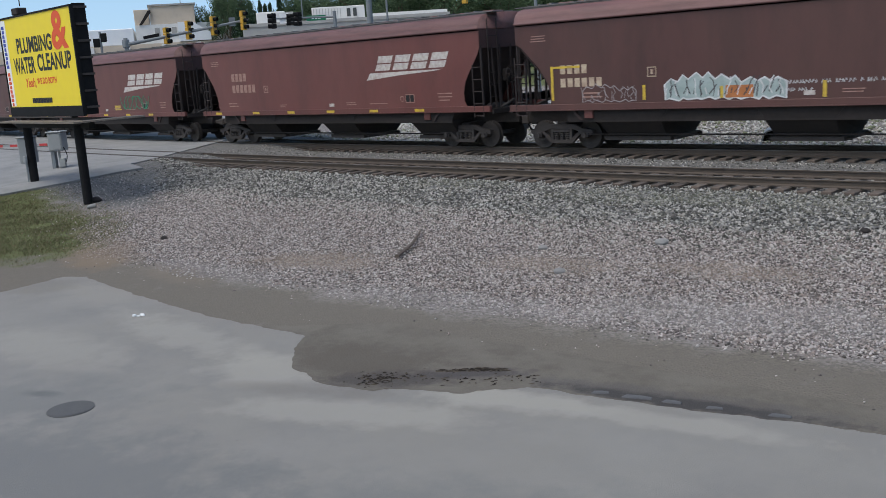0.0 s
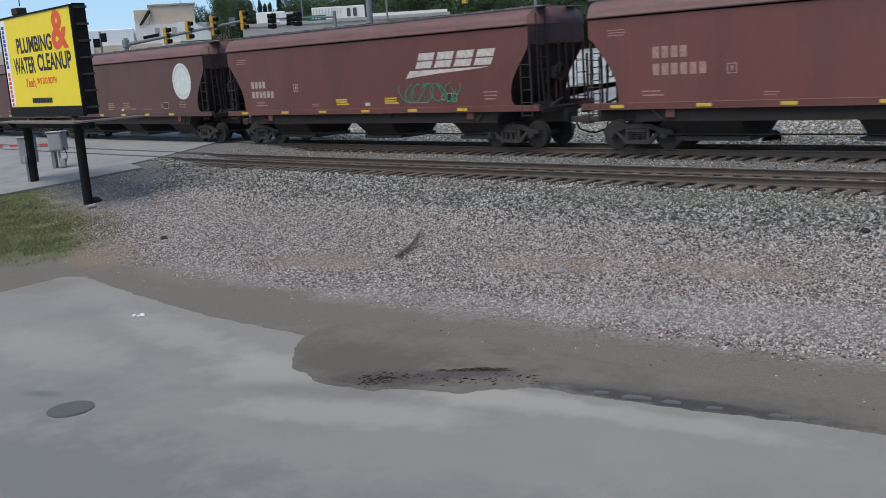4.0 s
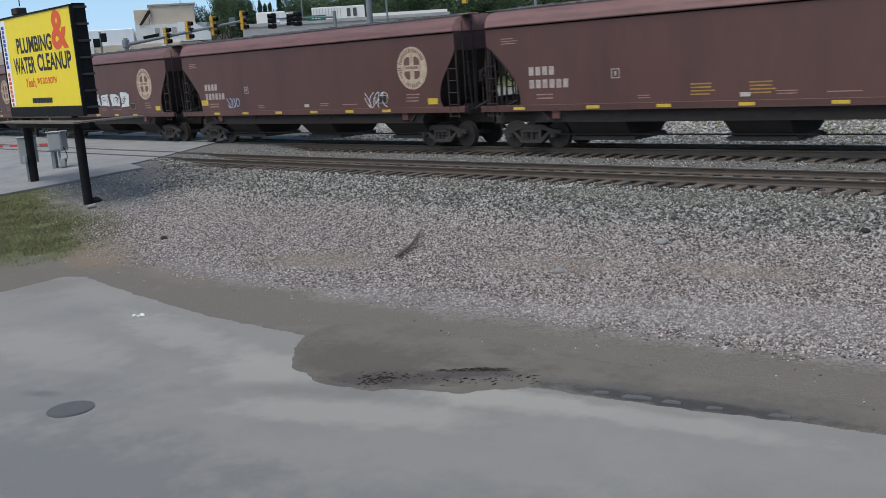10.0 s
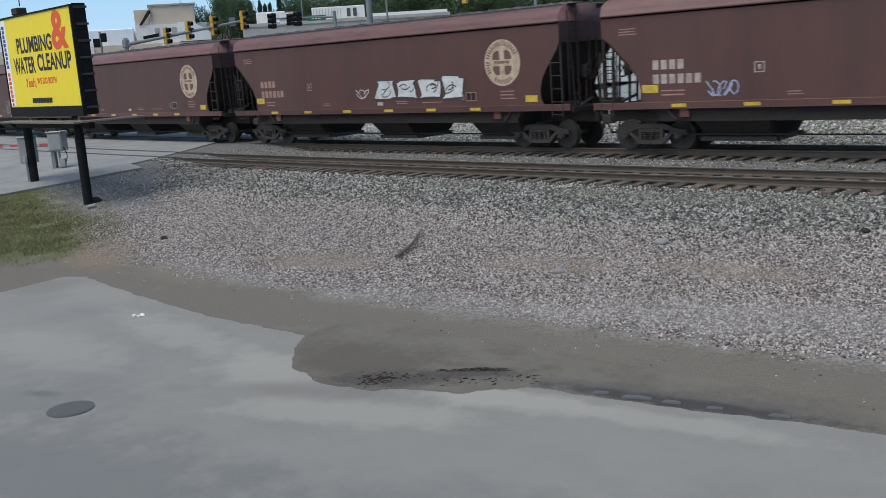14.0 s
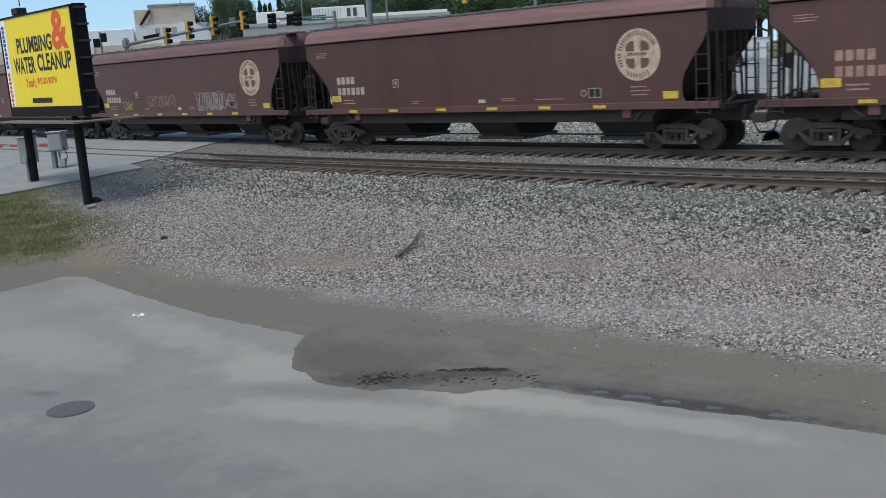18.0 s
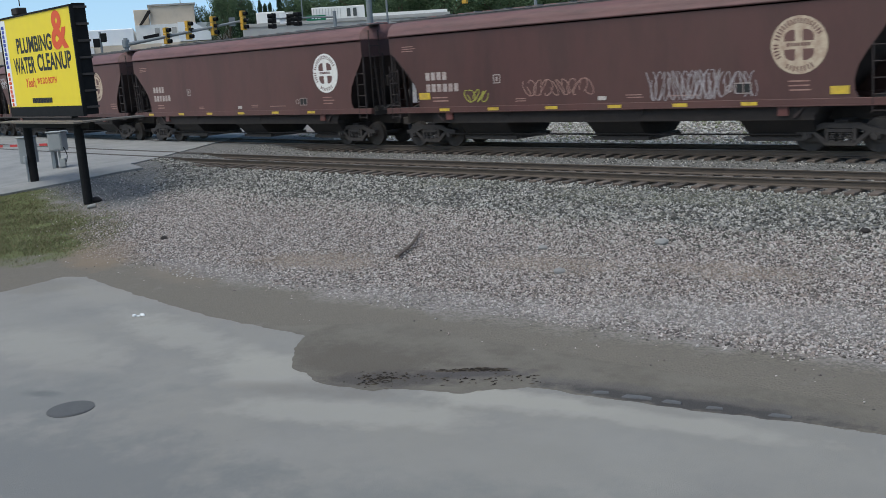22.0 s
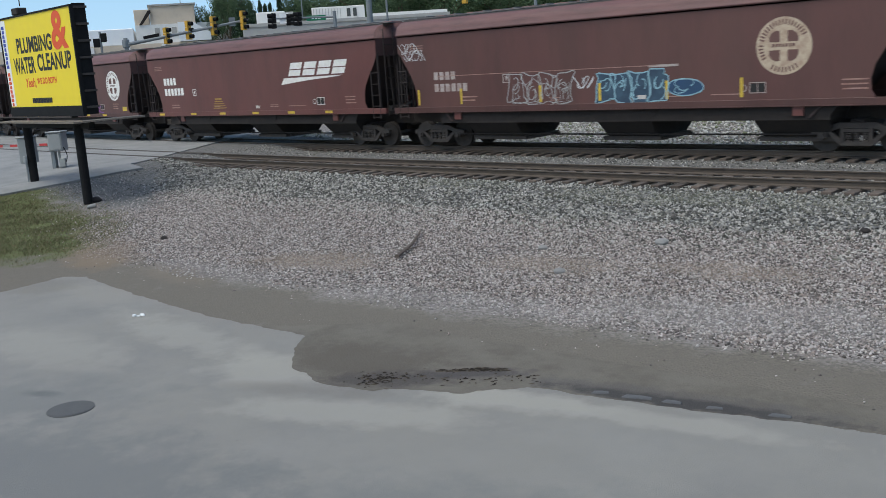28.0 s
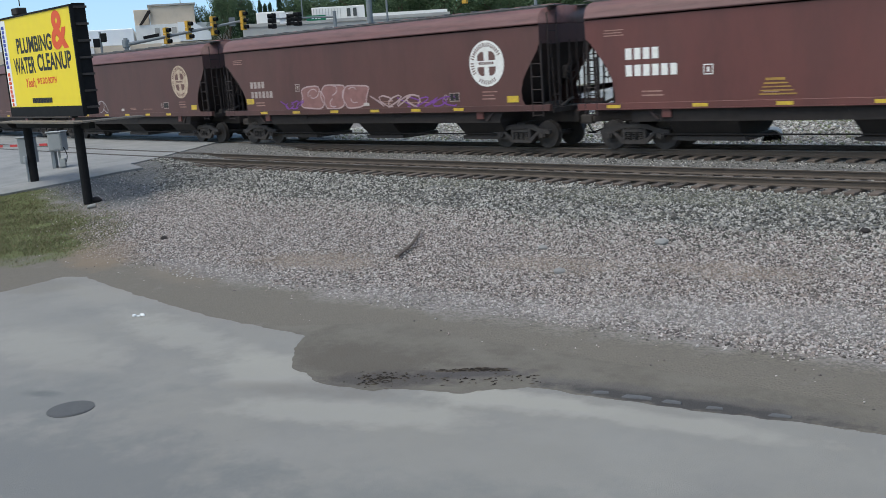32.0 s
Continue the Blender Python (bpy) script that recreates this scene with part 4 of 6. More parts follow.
def graffiti(car, x0, x1, z0, z1, n, fill, line, seed, w=0.045, inner=2, power=3.2, wob=0.16, tight=0.06):
    """A row of bulging letter-like shapes with an outline and inner strokes."""
    r = random.Random(seed)
    y = -SIDE - 0.006 - 0.002 * (seed % 4)
    step = (x1 - x0) / n
    z0 = max(z0, SILL1 + 0.02)
    for i in range(n):
        lb = bmesh.new()
        a, b = x0 + i * step - tight * step, x0 + (i + 1) * step + tight * step
        pts = blob(a, b, z0 + r.uniform(0, 0.06), z1 - r.uniform(0, 0.1), r, power=power, wob=wob)
        if fill:
            fb = bmesh.new()
            fb.faces.new([fb.verts.new((px, y - 0.0006 * i, pz)) for px, pz in pts])
            part("graffiti_fill", fb, fill, car, "sprayed graffiti colour")
        ribbon(lb, pts, w, y - 0.004 - 0.0006 * i, True)
        for _ in range(inner):
            cx, cz = (a + b) / 2 + r.uniform(-0.2, 0.2) * step, (z0 + z1) / 2 + r.uniform(-0.25, 0.25) * (z1 - z0)
            t0 = r.uniform(0, 6)
            ribbon(lb, [(cx + 0.22 * step * math.cos(t0 + k * 0.5), cz + 0.2 * (z1 - z0) * math.sin(t0 + k * 0.5 + 0.3)) for k in range(r.randint(4, 8))], w * 0.8, y - 0.0046 - 0.0006 * i)
        part("graffiti_outline", lb, line, car, "sprayed graffiti outline")


def jagged(car, x0, x1, z0, z1, fill, line, ink, seed, teeth=9, strokes=26, w=0.04):
    """One wild piece: a spiked silhouette with an outline and sharp inner strokes."""
    r = random.Random(seed)
    y = -SIDE - 0.006 - 0.002 * (seed % 4)
    z0 = max(z0, SILL1 + 0.02)
    top, low = [], []
    for i in range(teeth * 2 + 1):
        u = i / (teeth * 2)
        x = x0 + (x1 - x0) * u + r.uniform(-0.04, 0.04)
        rise = 0.78 + 0.22 * math.sin(math.pi * min(1, u * 1.5))
        top.append((x, z0 + (z1 - z0) * rise * (1.0 if i % 2 else 0.8) - r.uniform(0, 0.04)))
        low.append((x + r.uniform(-0.05, 0.05), z0 + (0.0 if i % 2 == 0 else 0.06) + r.uniform(0, 0.04)))
    pts = top + low[::-1]
    if fill:
        fb = bmesh.new()
        for (a, b), (c, d) in zip(zip(top, low), zip(top[1:], low[1:])):
            fb.faces.new([fb.verts.new((q[0], y, q[1])) for q in (a, c, d, b)])
        part("graffiti_fill", fb, fill, car, "sprayed graffiti colour")
    lb = bmesh.new()
    ribbon(lb, pts, w, y - 0.004, True)
    part("graffiti_outline", lb, line, car, "sharp sprayed graffiti outline")
    for k in range(strokes):
        sb = bmesh.new()
        u = (k + r.uniform(0.1, 0.9)) / strokes
        x, q = x0 + (x1 - x0) * u, []
        z = z0 + (z1 - z0) * r.uniform(0.1, 0.25)
        for _ in range(r.randint(2, 4)):
            q.append((x, min(z, z0 + 0.8 * (z1 - z0))))
            x += r.uniform(-0.10, 0.13)
            z += (z1 - z0) * r.uniform(0.15, 0.3)
        ribbon(sb, q, w * r.uniform(0.5, 0.8), y - 0.005 - 0.00008 * k)
        part("graffiti_stroke", sb, ink if k % 3 else line, car)


def small_print(car, x0, x1, z, h, material, seed):
    """A hand-written line of small characters as plain strokes."""
    r = random.Random(seed)
    bm = bmesh.new()
    x = x0
    while x < x1:
        c = r.uniform(0.06, 0.12)
        if r.random() > 0.15:
            a = (x, z + r.uniform(0, 0.2) * h)
            ribbon(bm, [a, (x + 0.4 * c, z + h), (x + 0.7 * c, z + r.uniform(0.1, 0.5) * h)], 0.022, -SIDE - 0.008)
        x += c
    tagged(part("graffiti_line", bm, material, car, "line of small sprayed writing as strokes"), kind="stuff")


def scribble(car, x0, x1, z0, z1, line, seed, n=6, w=0.03):
    r = random.Random(seed)
    y = -SIDE - 0.006 - 0.002 * (seed % 4)
    z0 = max(z0, SILL1 + 0.02)
    for i in range(n):
        bm = bmesh.new()
        cx = x0 + (i + 0.5) * (x1 - x0) / n
        pts, t = [], r.uniform(0, 6)
        for k in range(9):
            t += r.uniform(0.4, 1.1)
            pts.append((cx + 0.75 * (x1 - x0) / n * math.cos(t), (z0 + z1) / 2 + 0.48 * (z1 - z0) * math.sin(t * 0.83 + i)))
        ribbon(bm, pts, w, y - 0.0003 * i)
        part("graffiti_stroke", bm, line, car, "scrawled graffiti stroke")


def patch(car, name, x0, x1, z0, z1, material, label=""):
    bm = bmesh.new()
    quad(bm, x0, x1, z0, z1, -SIDE - (0.0135 if z0 > SILL1 else 0.032))
    part(name, bm, material, car, label)


def lines(car, name, x, w, z, n, material, seed, gap=0.075, h=0.028):
    """A stencilled paragraph, each line a plain bar."""
    r = random.Random(seed)
    bm = bmesh.new()
    for i in range(n):
        quad(bm, x + r.uniform(0, 0.06), x + w - r.uniform(0, 0.25 * w), z - i * gap, z - i * gap + h, -SIDE - 0.005)
    part(name, bm, material, car)


def decals(car, i, kind, lx, lm, mm, big, sh, strips):
    y = -SIDE - 0.004
    mm = M_MARK if mm == M_WHITE else mm
    sh = -OFF[i]
    if kind == "disc":
        bm = disc(bmesh.new(), lx, 2.96, 0, 0.78, y, seg=48)
        e = part("emblem", bm, lm, car, "round stencilled railway emblem")
        for a in (45, 135, 225, 315):
            bm = bmesh.new()
            ca, sa = 0.15 * math.cos(radians(a)), 0.15 * math.sin(radians(a))
            bm.faces.new([bm.verts.new((lx + ca * 1.0 + r_ * math.cos(radians(b)), y - 0.003, 2.96 + sa * 1.0 + r_ * math.sin(radians(b)))) for r_, b in ((0, a), (0.30, a - 44), (0.33, a - 22), (0.34, a), (0.33, a + 22), (0.30, a + 44))])
            part("emblem_quadrant", bm, M_DARKLOGO, car)
        bm = bmesh.new()
        for a in list(range(28, 172, 8)) + list(range(178, 212, 8)) + list(range(240, 304, 9)):
            ca, sa = math.cos(radians(a)), math.sin(radians(a))
            p0, p1, w = 0.57, 0.71, 0.022
            bm.faces.new([bm.verts.new((lx + p * ca - q * sa, y - 0.003, 2.96 + p * sa + q * ca)) for p, q in ((p0, -w), (p1, -w), (p1, w), (p0, w))])
        for k in range(7):
            quad(bm, lx - 0.33 + k * 0.095, lx - 0.26 + k * 0.095, 2.93, 3.02, y - 0.0036)
        tagged(part("emblem_lettering", bm, M_DARKLOGO, car, "ring of lettering as plain bars"), kind="stuff")
    elif kind == "blob":
        part("emblem", disc(bmesh.new(), lx, 2.98, 0, 0.86, y, seg=48), M_BLUEWHITE, car, "round whitewashed emblem")
        bm = bmesh.new()
        for a in list(range(20, 205, 8)) + list(range(235, 310, 9)):
            ca, sa = math.cos(radians(a)), math.sin(radians(a))
            bm.faces.new([bm.verts.new((lx + p * ca - q * sa, y - 0.003, 2.98 + p * sa + q * ca)) for p, q in ((0.66, -0.02), (0.77, -0.02), (0.77, 0.02), (0.66, 0.02))])
        tagged(part("emblem_lettering", bm, M_CREAM, car, "ghostly ring of lettering as plain bars"), kind="stuff")
    else:
        # four slanted blocks over a tapering stripe
        for k in range(4):
            bm = bmesh.new()
            x0 = lx - 1.42 + k * 0.95
            quad(bm, x0, x0 + 0.79, 2.93, 3.17, y, 0.12)
            quad(bm, x0 + 0.13, x0 + 0.92, 3.21, 3.47, y, 0.12)
            part("emblem_block", bm, lm, car, "slanted block of the emblem")
        bm = bmesh.new()
        bm.faces.new([bm.verts.new(c) for c in ((lx - 1.95, y, 2.58), (lx - 1.72, y, 2.85), (lx + 2.15, y, 2.87), (lx + 1.7, y, 2.82), (lx - 0.2, y, 2.72))])
        part("emblem_stripe", bm, lm, car, "tapering stripe under the emblem")
    # reporting mark and number as plain bars
    z, wd, h = (2.99, 0.30, 0.17) if big else (2.62, 0.27, 0.14)
    x = -7.15 + (-0.25 if i == 10 else 0.65 if i == 1 else 0.1 if big else 0) - (sh if i not in (0, 9) else 0)
    for nm, zz, n in (("reporting_mark", z, 4), ("wagon_number", z - (0.5 if big else 0.42), 6)):
        bm = bmesh.new()
        for k in range(n):
            x0 = x + k * wd
            quad(bm, x0, x0 + wd * 0.72, zz - h, zz + h, y)
        tagged(part(nm, bm, mm, car, "stencilled characters as plain bars"), kind="stuff")
    lines(car, "data_panel", -6.9 - sh, 0.8, 1.83, 2, M_FADED, i, 0.12, 0.045)
    lines(car, "data_panel", -8.3 if kind != "slant" else -7.9, 0.75, 3.72, 3, M_FADED, i + 20, 0.08, 0.03)
    lines(car, "data_panel", -3.1 - sh, 0.5, 1.72, 2, M_FADED, i + 40)
    lines(car, "data_panel", 1.2 - sh, 0.7, 1.74, 2, M_FADED, i + 60)
    lines(car, "data_panel", 2.6 - sh, 1.2, 1.68, 1, M_FADED, i + 80)
    lines(car, "data_panel", 6.3 - sh, 0.75, 1.98, 3, M_FADED, i + 90, 0.12, 0.04)
    patch(car, "white_tag", 0.2 - sh, 0.5 - sh, 1.62, 1.74, M_WHITE)
    bm = bmesh.new()
    for a in ((4.78, 5.26, 1.70, 1.725), (4.78, 5.26, 1.985, 2.01), (4.78, 4.805, 1.70, 2.01), (5.235, 5.26, 1.70, 2.01), (5.01, 5.03, 1.70, 2.01)):
        quad(bm, *a, y)
    part("consolidated_stencil", bm, mm, car, "outlined stencil box")
    patch(car, "stencil_panel", 4.815, 5.0, 1.735, 1.975, M_INK)
    patch(car, "stencil_panel", 5.04, 5.225, 1.735, 1.975, M_INK)
    part("round_stencil", disc(bmesh.new(), 4.6, 1.85, 0.08, 0.105, y, seg=18), mm, car)
    bm = bmesh.new()
    for a in ((-4.0, -3.97, 2.28, 2.58), (-3.73, -3.7, 2.28, 2.58), (-4.0, -3.7, 2.28, 2.31), (-4.0, -3.7, 2.55, 2.58), (-3.89, -3.81, 2.36, 2.5)):
        quad(bm, a[0] - (0.6 if i == 10 else 0), a[1] - (0.6 if i == 10 else 0), a[2], a[3], y)
    part("square_stencil", bm, mm, car, "small square stencil")
    for x in strips:
        patch(car, "reflector", x - 0.24, x + 0.24, SILL0 + 0.035, SILL0 + 0.135, M_YELLOW, "yellow reflector strip")


M_MARK = mat("worn_white_stencil", (0.42, 0.36, 0.33), 0.7, 0, (0.24, 0.14, 0.12), 6, 0.6)
M_FADEYELLOW = mat("faded_yellow_stencil", (0.40, 0.24, 0.045), 0.6, 0, (0.22, 0.10, 0.05), 6, 0.6)
M_BLUEWHITE = mat("chalky_white_stencil", (0.60, 0.64, 0.62), 0.7, 0, (0.48, 0.54, 0.55), 3, 0.6, 0, 20, (0.40, 0.34, 0.31), 5, 0.3)
S6 = (-6.3, -4.05, -1.6, 0.8, 3.05, 5.2)
S4 = (-7.6, -4.7, -2.2, 0.4, 3.0, 5.5)
# kind, emblem place, emblem and mark paint, large mark, place along the train, reflectors
SPEC = [("disc", 6.6, M_CREAM, M_CREAM, False, -1.35, ()), ("slant", 4.65, M_WHITE, M_FADED, True, -0.80, S4), ("slant", 4.7, M_WHITE, M_WHITE, False, -0.70, S4), ("blob", 6.8, M_CLEANWHITE, M_WHITE, False, -0.64, S4),
        ("disc", 6.72, M_CREAM, M_WHITE, False, -0.3, S6), ("disc", 6.5, M_CREAM, M_FADED, False, -0.09, S6), ("disc", 6.6, M_CREAM, M_WHITE, False, -0.12, S6), ("disc", 6.6, M_CREAM, M_WHITE, False, -0.2, S6),
        ("disc", 6.6, M_CLEANWHITE, M_WHITE, False, 0.03, S4), ("disc", 5.76, M_CREAM, M_WHITE, False, 0.31, ()), ("slant", 4.4, M_CLEANWHITE, M_CLEANWHITE, True, 1.25, S4), ("disc", 6.6, M_CLEANWHITE, M_WHITE, False, 1.6, S6),
        ("disc", 6.6, M_CREAM, M_WHITE, False, 1.55, S6), ("disc", 6.6, M_CREAM, M_WHITE, False, 1.55, S6), ("slant", 4.5, M_WHITE, M_WHITE, False, 1.55, S4), ("disc", 6.6, M_CREAM, M_WHITE, False, 1.55, S6)]
# how far the stencils of each wagon sit off their usual place
OFF = [0.55, 0.15, 0.2, 0, 0, 0, 0, 0, 0, 1.0, 0.25, 0, 0, 0, 0, 0]
LABEL = ["oxide red covered hopper wagon sprayed with silver and green graffiti", "oxide red covered hopper wagon with slanted white emblem", "oxide red covered hopper wagon with slanted emblem and green scrawl", "oxide red covered hopper wagon with round whitewashed emblem",
         "weathered red covered hopper wagon with cream emblem and white tags", "weathered red covered hopper wagon with large white sprayed letters", "weathered red covered hopper wagon with faded cream emblem", "dark red covered hopper wagon with chalky outlined graffiti",
         "dark red covered hopper wagon with crisp white round emblem", "oxide red covered hopper wagon with blue and white outlined graffiti", "clean oxide red covered hopper wagon with bright slanted emblem", "oxide red covered hopper wagon with pink and purple graffiti",
         "oxide red covered hopper wagon with faded round emblem", "weathered red covered hopper wagon with round emblem", "weathered red covered hopper wagon with slanted emblem", "weathered red covered hopper wagon with cream emblem"]
BASE = {"long": hopper_car(8.9, 1.35, M_OLD), "short": hopper_car(8.57, 1.02, M_BODY), "square": hopper_car(8.9, 0.86, M_OLD)}
CARS, SHIFT = [], []
used = set()
for i, sp in enumerate(SPEC):
    b = BASE["short" if sp[0] == "slant" else "square" if i == 9 else "long"]
    CARS.append(b if b not in used else None)
    used.add(b)
    SHIFT.append(sp[5])
for i, sp in enumerate(SPEC):
    if CARS[i] is None:
        CARS[i] = copy_thing(BASE["short" if sp[0] == "slant" else "long"], Matrix())
for i, sp in enumerate(SPEC):
    c = CARS[i]
    c["label"] = LABEL[i]
    decals(c, i, *sp)

W_, G_, K_ = paint("white", (0.62, 0.62, 0.62)), paint("pale_grey", (0.42, 0.42, 0.41)), paint("chalk", (0.36, 0.32, 0.32))
c = CARS[0]
for x, z0, z1 in ((-7.47, 1.65, 2.74), (-4.12, 1.6, 2.04), (-1.62, 1.6, 1.94), (1.31, 1.55, 2.0), (4.2, 1.6, 2.0), (7.4, 1.6, 2.6)):
    patch(c, "yellow_bracket", x - 0.05, x + 0.05, z0, z1, M_YELLOW, "yellow vertical reflector")
patch(c, "yellow_bracket", -7.42, -6.4, 2.66, 2.73, M_YELLOW)
jagged(c, -6.3, -4.35, 1.4, 2.15, None, K_, K_, 4, 6, 14, 0.03)
jagged(c, -3.44, 0.25, 1.4, 2.36, paint("silver_green", (0.36, 0.43, 0.42), (0.20, 0.27, 0.25)), W_, paint("dark_outline", (0.06, 0.055, 0.06)), 5, 9, 34, 0.05)
patch(c, "orange_patch", -1.5, -0.67, 1.6, 1.95, paint("orange", (0.45, 0.16, 0.05)), "orange painted patch")
small_print(c, 0.1, 3.9, 1.92, 0.12, W_, 6)
small_print(c, 0.15, 1.0, 1.72, 0.10, W_, 8)
c = CARS[2]
scribble(c, 2.4, 5.4, 1.7, 2.4, paint("green", (0.03, 0.20, 0.11)), 7, 9, 0.05)
for x in (-1.0, 1.85):
    lines(c, "yellow_data", x - 0.35, 0.8, 1.85, 3, M_YELLOW, 3, 0.09, 0.06)
c = CARS[3]
for x in (-1.0, 0.8):
    lines(c, "yellow_data", x - 0.35, 0.8, 2.0, 4, M_FADEYELLOW, 3, 0.1, 0.04)
c = CARS[4]
scribble(c, 4.06, 5.26, 1.5, 2.15, W_, 9, 5, 0.035)
scribble(c, -5.4, -4.5, 1.65, 2.1, paint("pale_blue", (0.35, 0.40, 0.55)), 10, 5, 0.04)
c = CARS[5]
graffiti(c, 0.1, 4.75, 1.82, 2.6, 4, W_, paint("dark_outline", (0.10, 0.05, 0.06)), 11, 0.05, 3, 7.0, 0.22, -0.05)
scribble(c, -0.95, -0.3, 1.9, 2.25, W_, 12, 3)
c = CARS[7]
scribble(c, -2.7, 0.0, 1.8, 2.35, M_FADED, 13, 12, 0.03)
scribble(c, -5.3, -4.3, 1.65, 2.1, paint("yellow_green", (0.35, 0.33, 0.06)), 14, 5, 0.04)
scribble(c, 1.97, 4.3, 1.45, 2.45, K_, 15, 16, 0.03)
scribble(c, 3.2, 5.4, 1.6, 2.35, K_, 16, 14, 0.025)
c = CARS[9]
graffiti(c, -3.75, -1.2, 1.4, 2.6, 4, None, G_, 16, 0.03, 5, 5.0, 0.3)
jagged(c, -3.6, -1.3, 1.5, 2.4, None, G_, G_, 26, 4, 12, 0.022)
graffiti(c, -0.25, 2.2, 1.4, 2.5, 4, paint("blue", (0.025, 0.05, 0.085), (0.06, 0.12, 0.17)), paint("cyan", (0.27, 0.45, 0.52)), 17, 0.04, 4, 6.0, 0.28)
graffiti(c, 2.3, 3.3, 1.68, 2.25, 1, paint("deep_blue", (0.02, 0.06, 0.13)), paint("cyan", (0.27, 0.45, 0.52)), 18, 0.035, 4, 2.2, 0.05)
small_print(c, 2.5, 3.1, 1.88, 0.2, W_, 28)
scribble(c, -1.1, -0.4, 2.0, 2.4, W_, 19, 4)
scribble(c, -8.85, -7.9, 3.45, 3.85, W_, 20, 6, 0.022)
scribble(c, -8.6, -7.55, 3.2, 3.6, W_, 30, 7, 0.022)
for x in (-7.95, -5.9, -2.45, -0.15, 2.2, 4.55):
    patch(c, "yellow_bracket", x - 0.05, x + 0.05, 1.6, 2.15, M_YELLOW, "yellow vertical reflector")
patch(c, "scraped_line", -7.0, 1.9, 2.60, 2.622, M_FADED, "long pale scrape")
patch(c, "scraped_line", 1.6, 2.6, 2.56, 2.63, M_MARK, "pale scrape")
c = CARS[10]
for k in range(5):
    patch(c, "yellow_data", -2.75 - 0.05 * k, -2.2 + 0.08 * k, 2.05 - 0.1 * k, 2.12 - 0.1 * k - (0.03 if k else 0), M_FADEYELLOW)
c = CARS[11]
graffiti(c, -3.6, 0.4, 1.4, 2.5, 3, paint("dull_pink", (0.27, 0.13, 0.12)), paint("pink_white", (0.46, 0.33, 0.32)), 21, 0.06, 2)
scribble(c, 0.7, 3.2, 1.5, 2.0, paint("pink_white", (0.46, 0.33, 0.32)), 22, 5, 0.06)
scribble(c, -5.0, -3.6, 1.55, 1.9, paint("purple", (0.20, 0.06, 0.30)), 23, 4, 0.05)
scribble(c, 2.2, 5.0, 1.5, 1.9, paint("purple", (0.20, 0.06, 0.30)), 24, 6, 0.05)
scribble(CARS[12], -4, -1.5, 1.5, 2.2, K_, 25, 6, 0.05)
for i in (4, 5, 6, 7, 11, 12, 13, 15):
    patch(CARS[i], "yellow_plate", 7.45, 7.95, 1.62, 1.84, M_YELLOW, "yellow painted plate")
    patch(CARS[i], "yellow_plate", -7.52, -6.98, 1.80, 2.04, M_YELLOW, "yellow painted plate")


# ---------------------------------------------------------------- writing
def lettering(name, words, x0, x1, z0, z1, y, material, parent, bold=0.02, shear=0.0, label=""):
    cu = bpy.data.curves.new("letters", "FONT")
    cu.body, cu.offset, cu.shear = words, bold, shear
    ob = new("letters", cu)
    me = bpy.data.meshes.new_from_object(ob.evaluated_get(bpy.context.evaluated_depsgraph_get()))
    bpy.data.objects.remove(ob)
    bpy.data.curves.remove(cu)
    co = np.empty(len(me.vertices) * 3)
    me.vertices.foreach_get("co", co)
    co = co.reshape(-1, 3)
    lo, hi = co.min(0), co.max(0)
    out = np.empty_like(co)
    out[:, 0] = x0 + (co[:, 0] - lo[0]) / (hi[0] - lo[0]) * (x1 - x0)
    out[:, 1] = y
    out[:, 2] = z0 + (co[:, 1] - lo[1]) / (hi[1] - lo[1]) * (z1 - z0)
    me.vertices.foreach_set("co", out.ravel())
    me.update()
    me.materials.clear()
    me.materials.append(material)
    me.name = name
    t = new(name, me)
    t.parent = parent
    if label:
        t["label"] = label
    return t


M_POLE = mat("galvanised_pole", (0.17, 0.19, 0.205), 0.6, 0.1, (0.22, 0.23, 0.23), 3, 0.5)
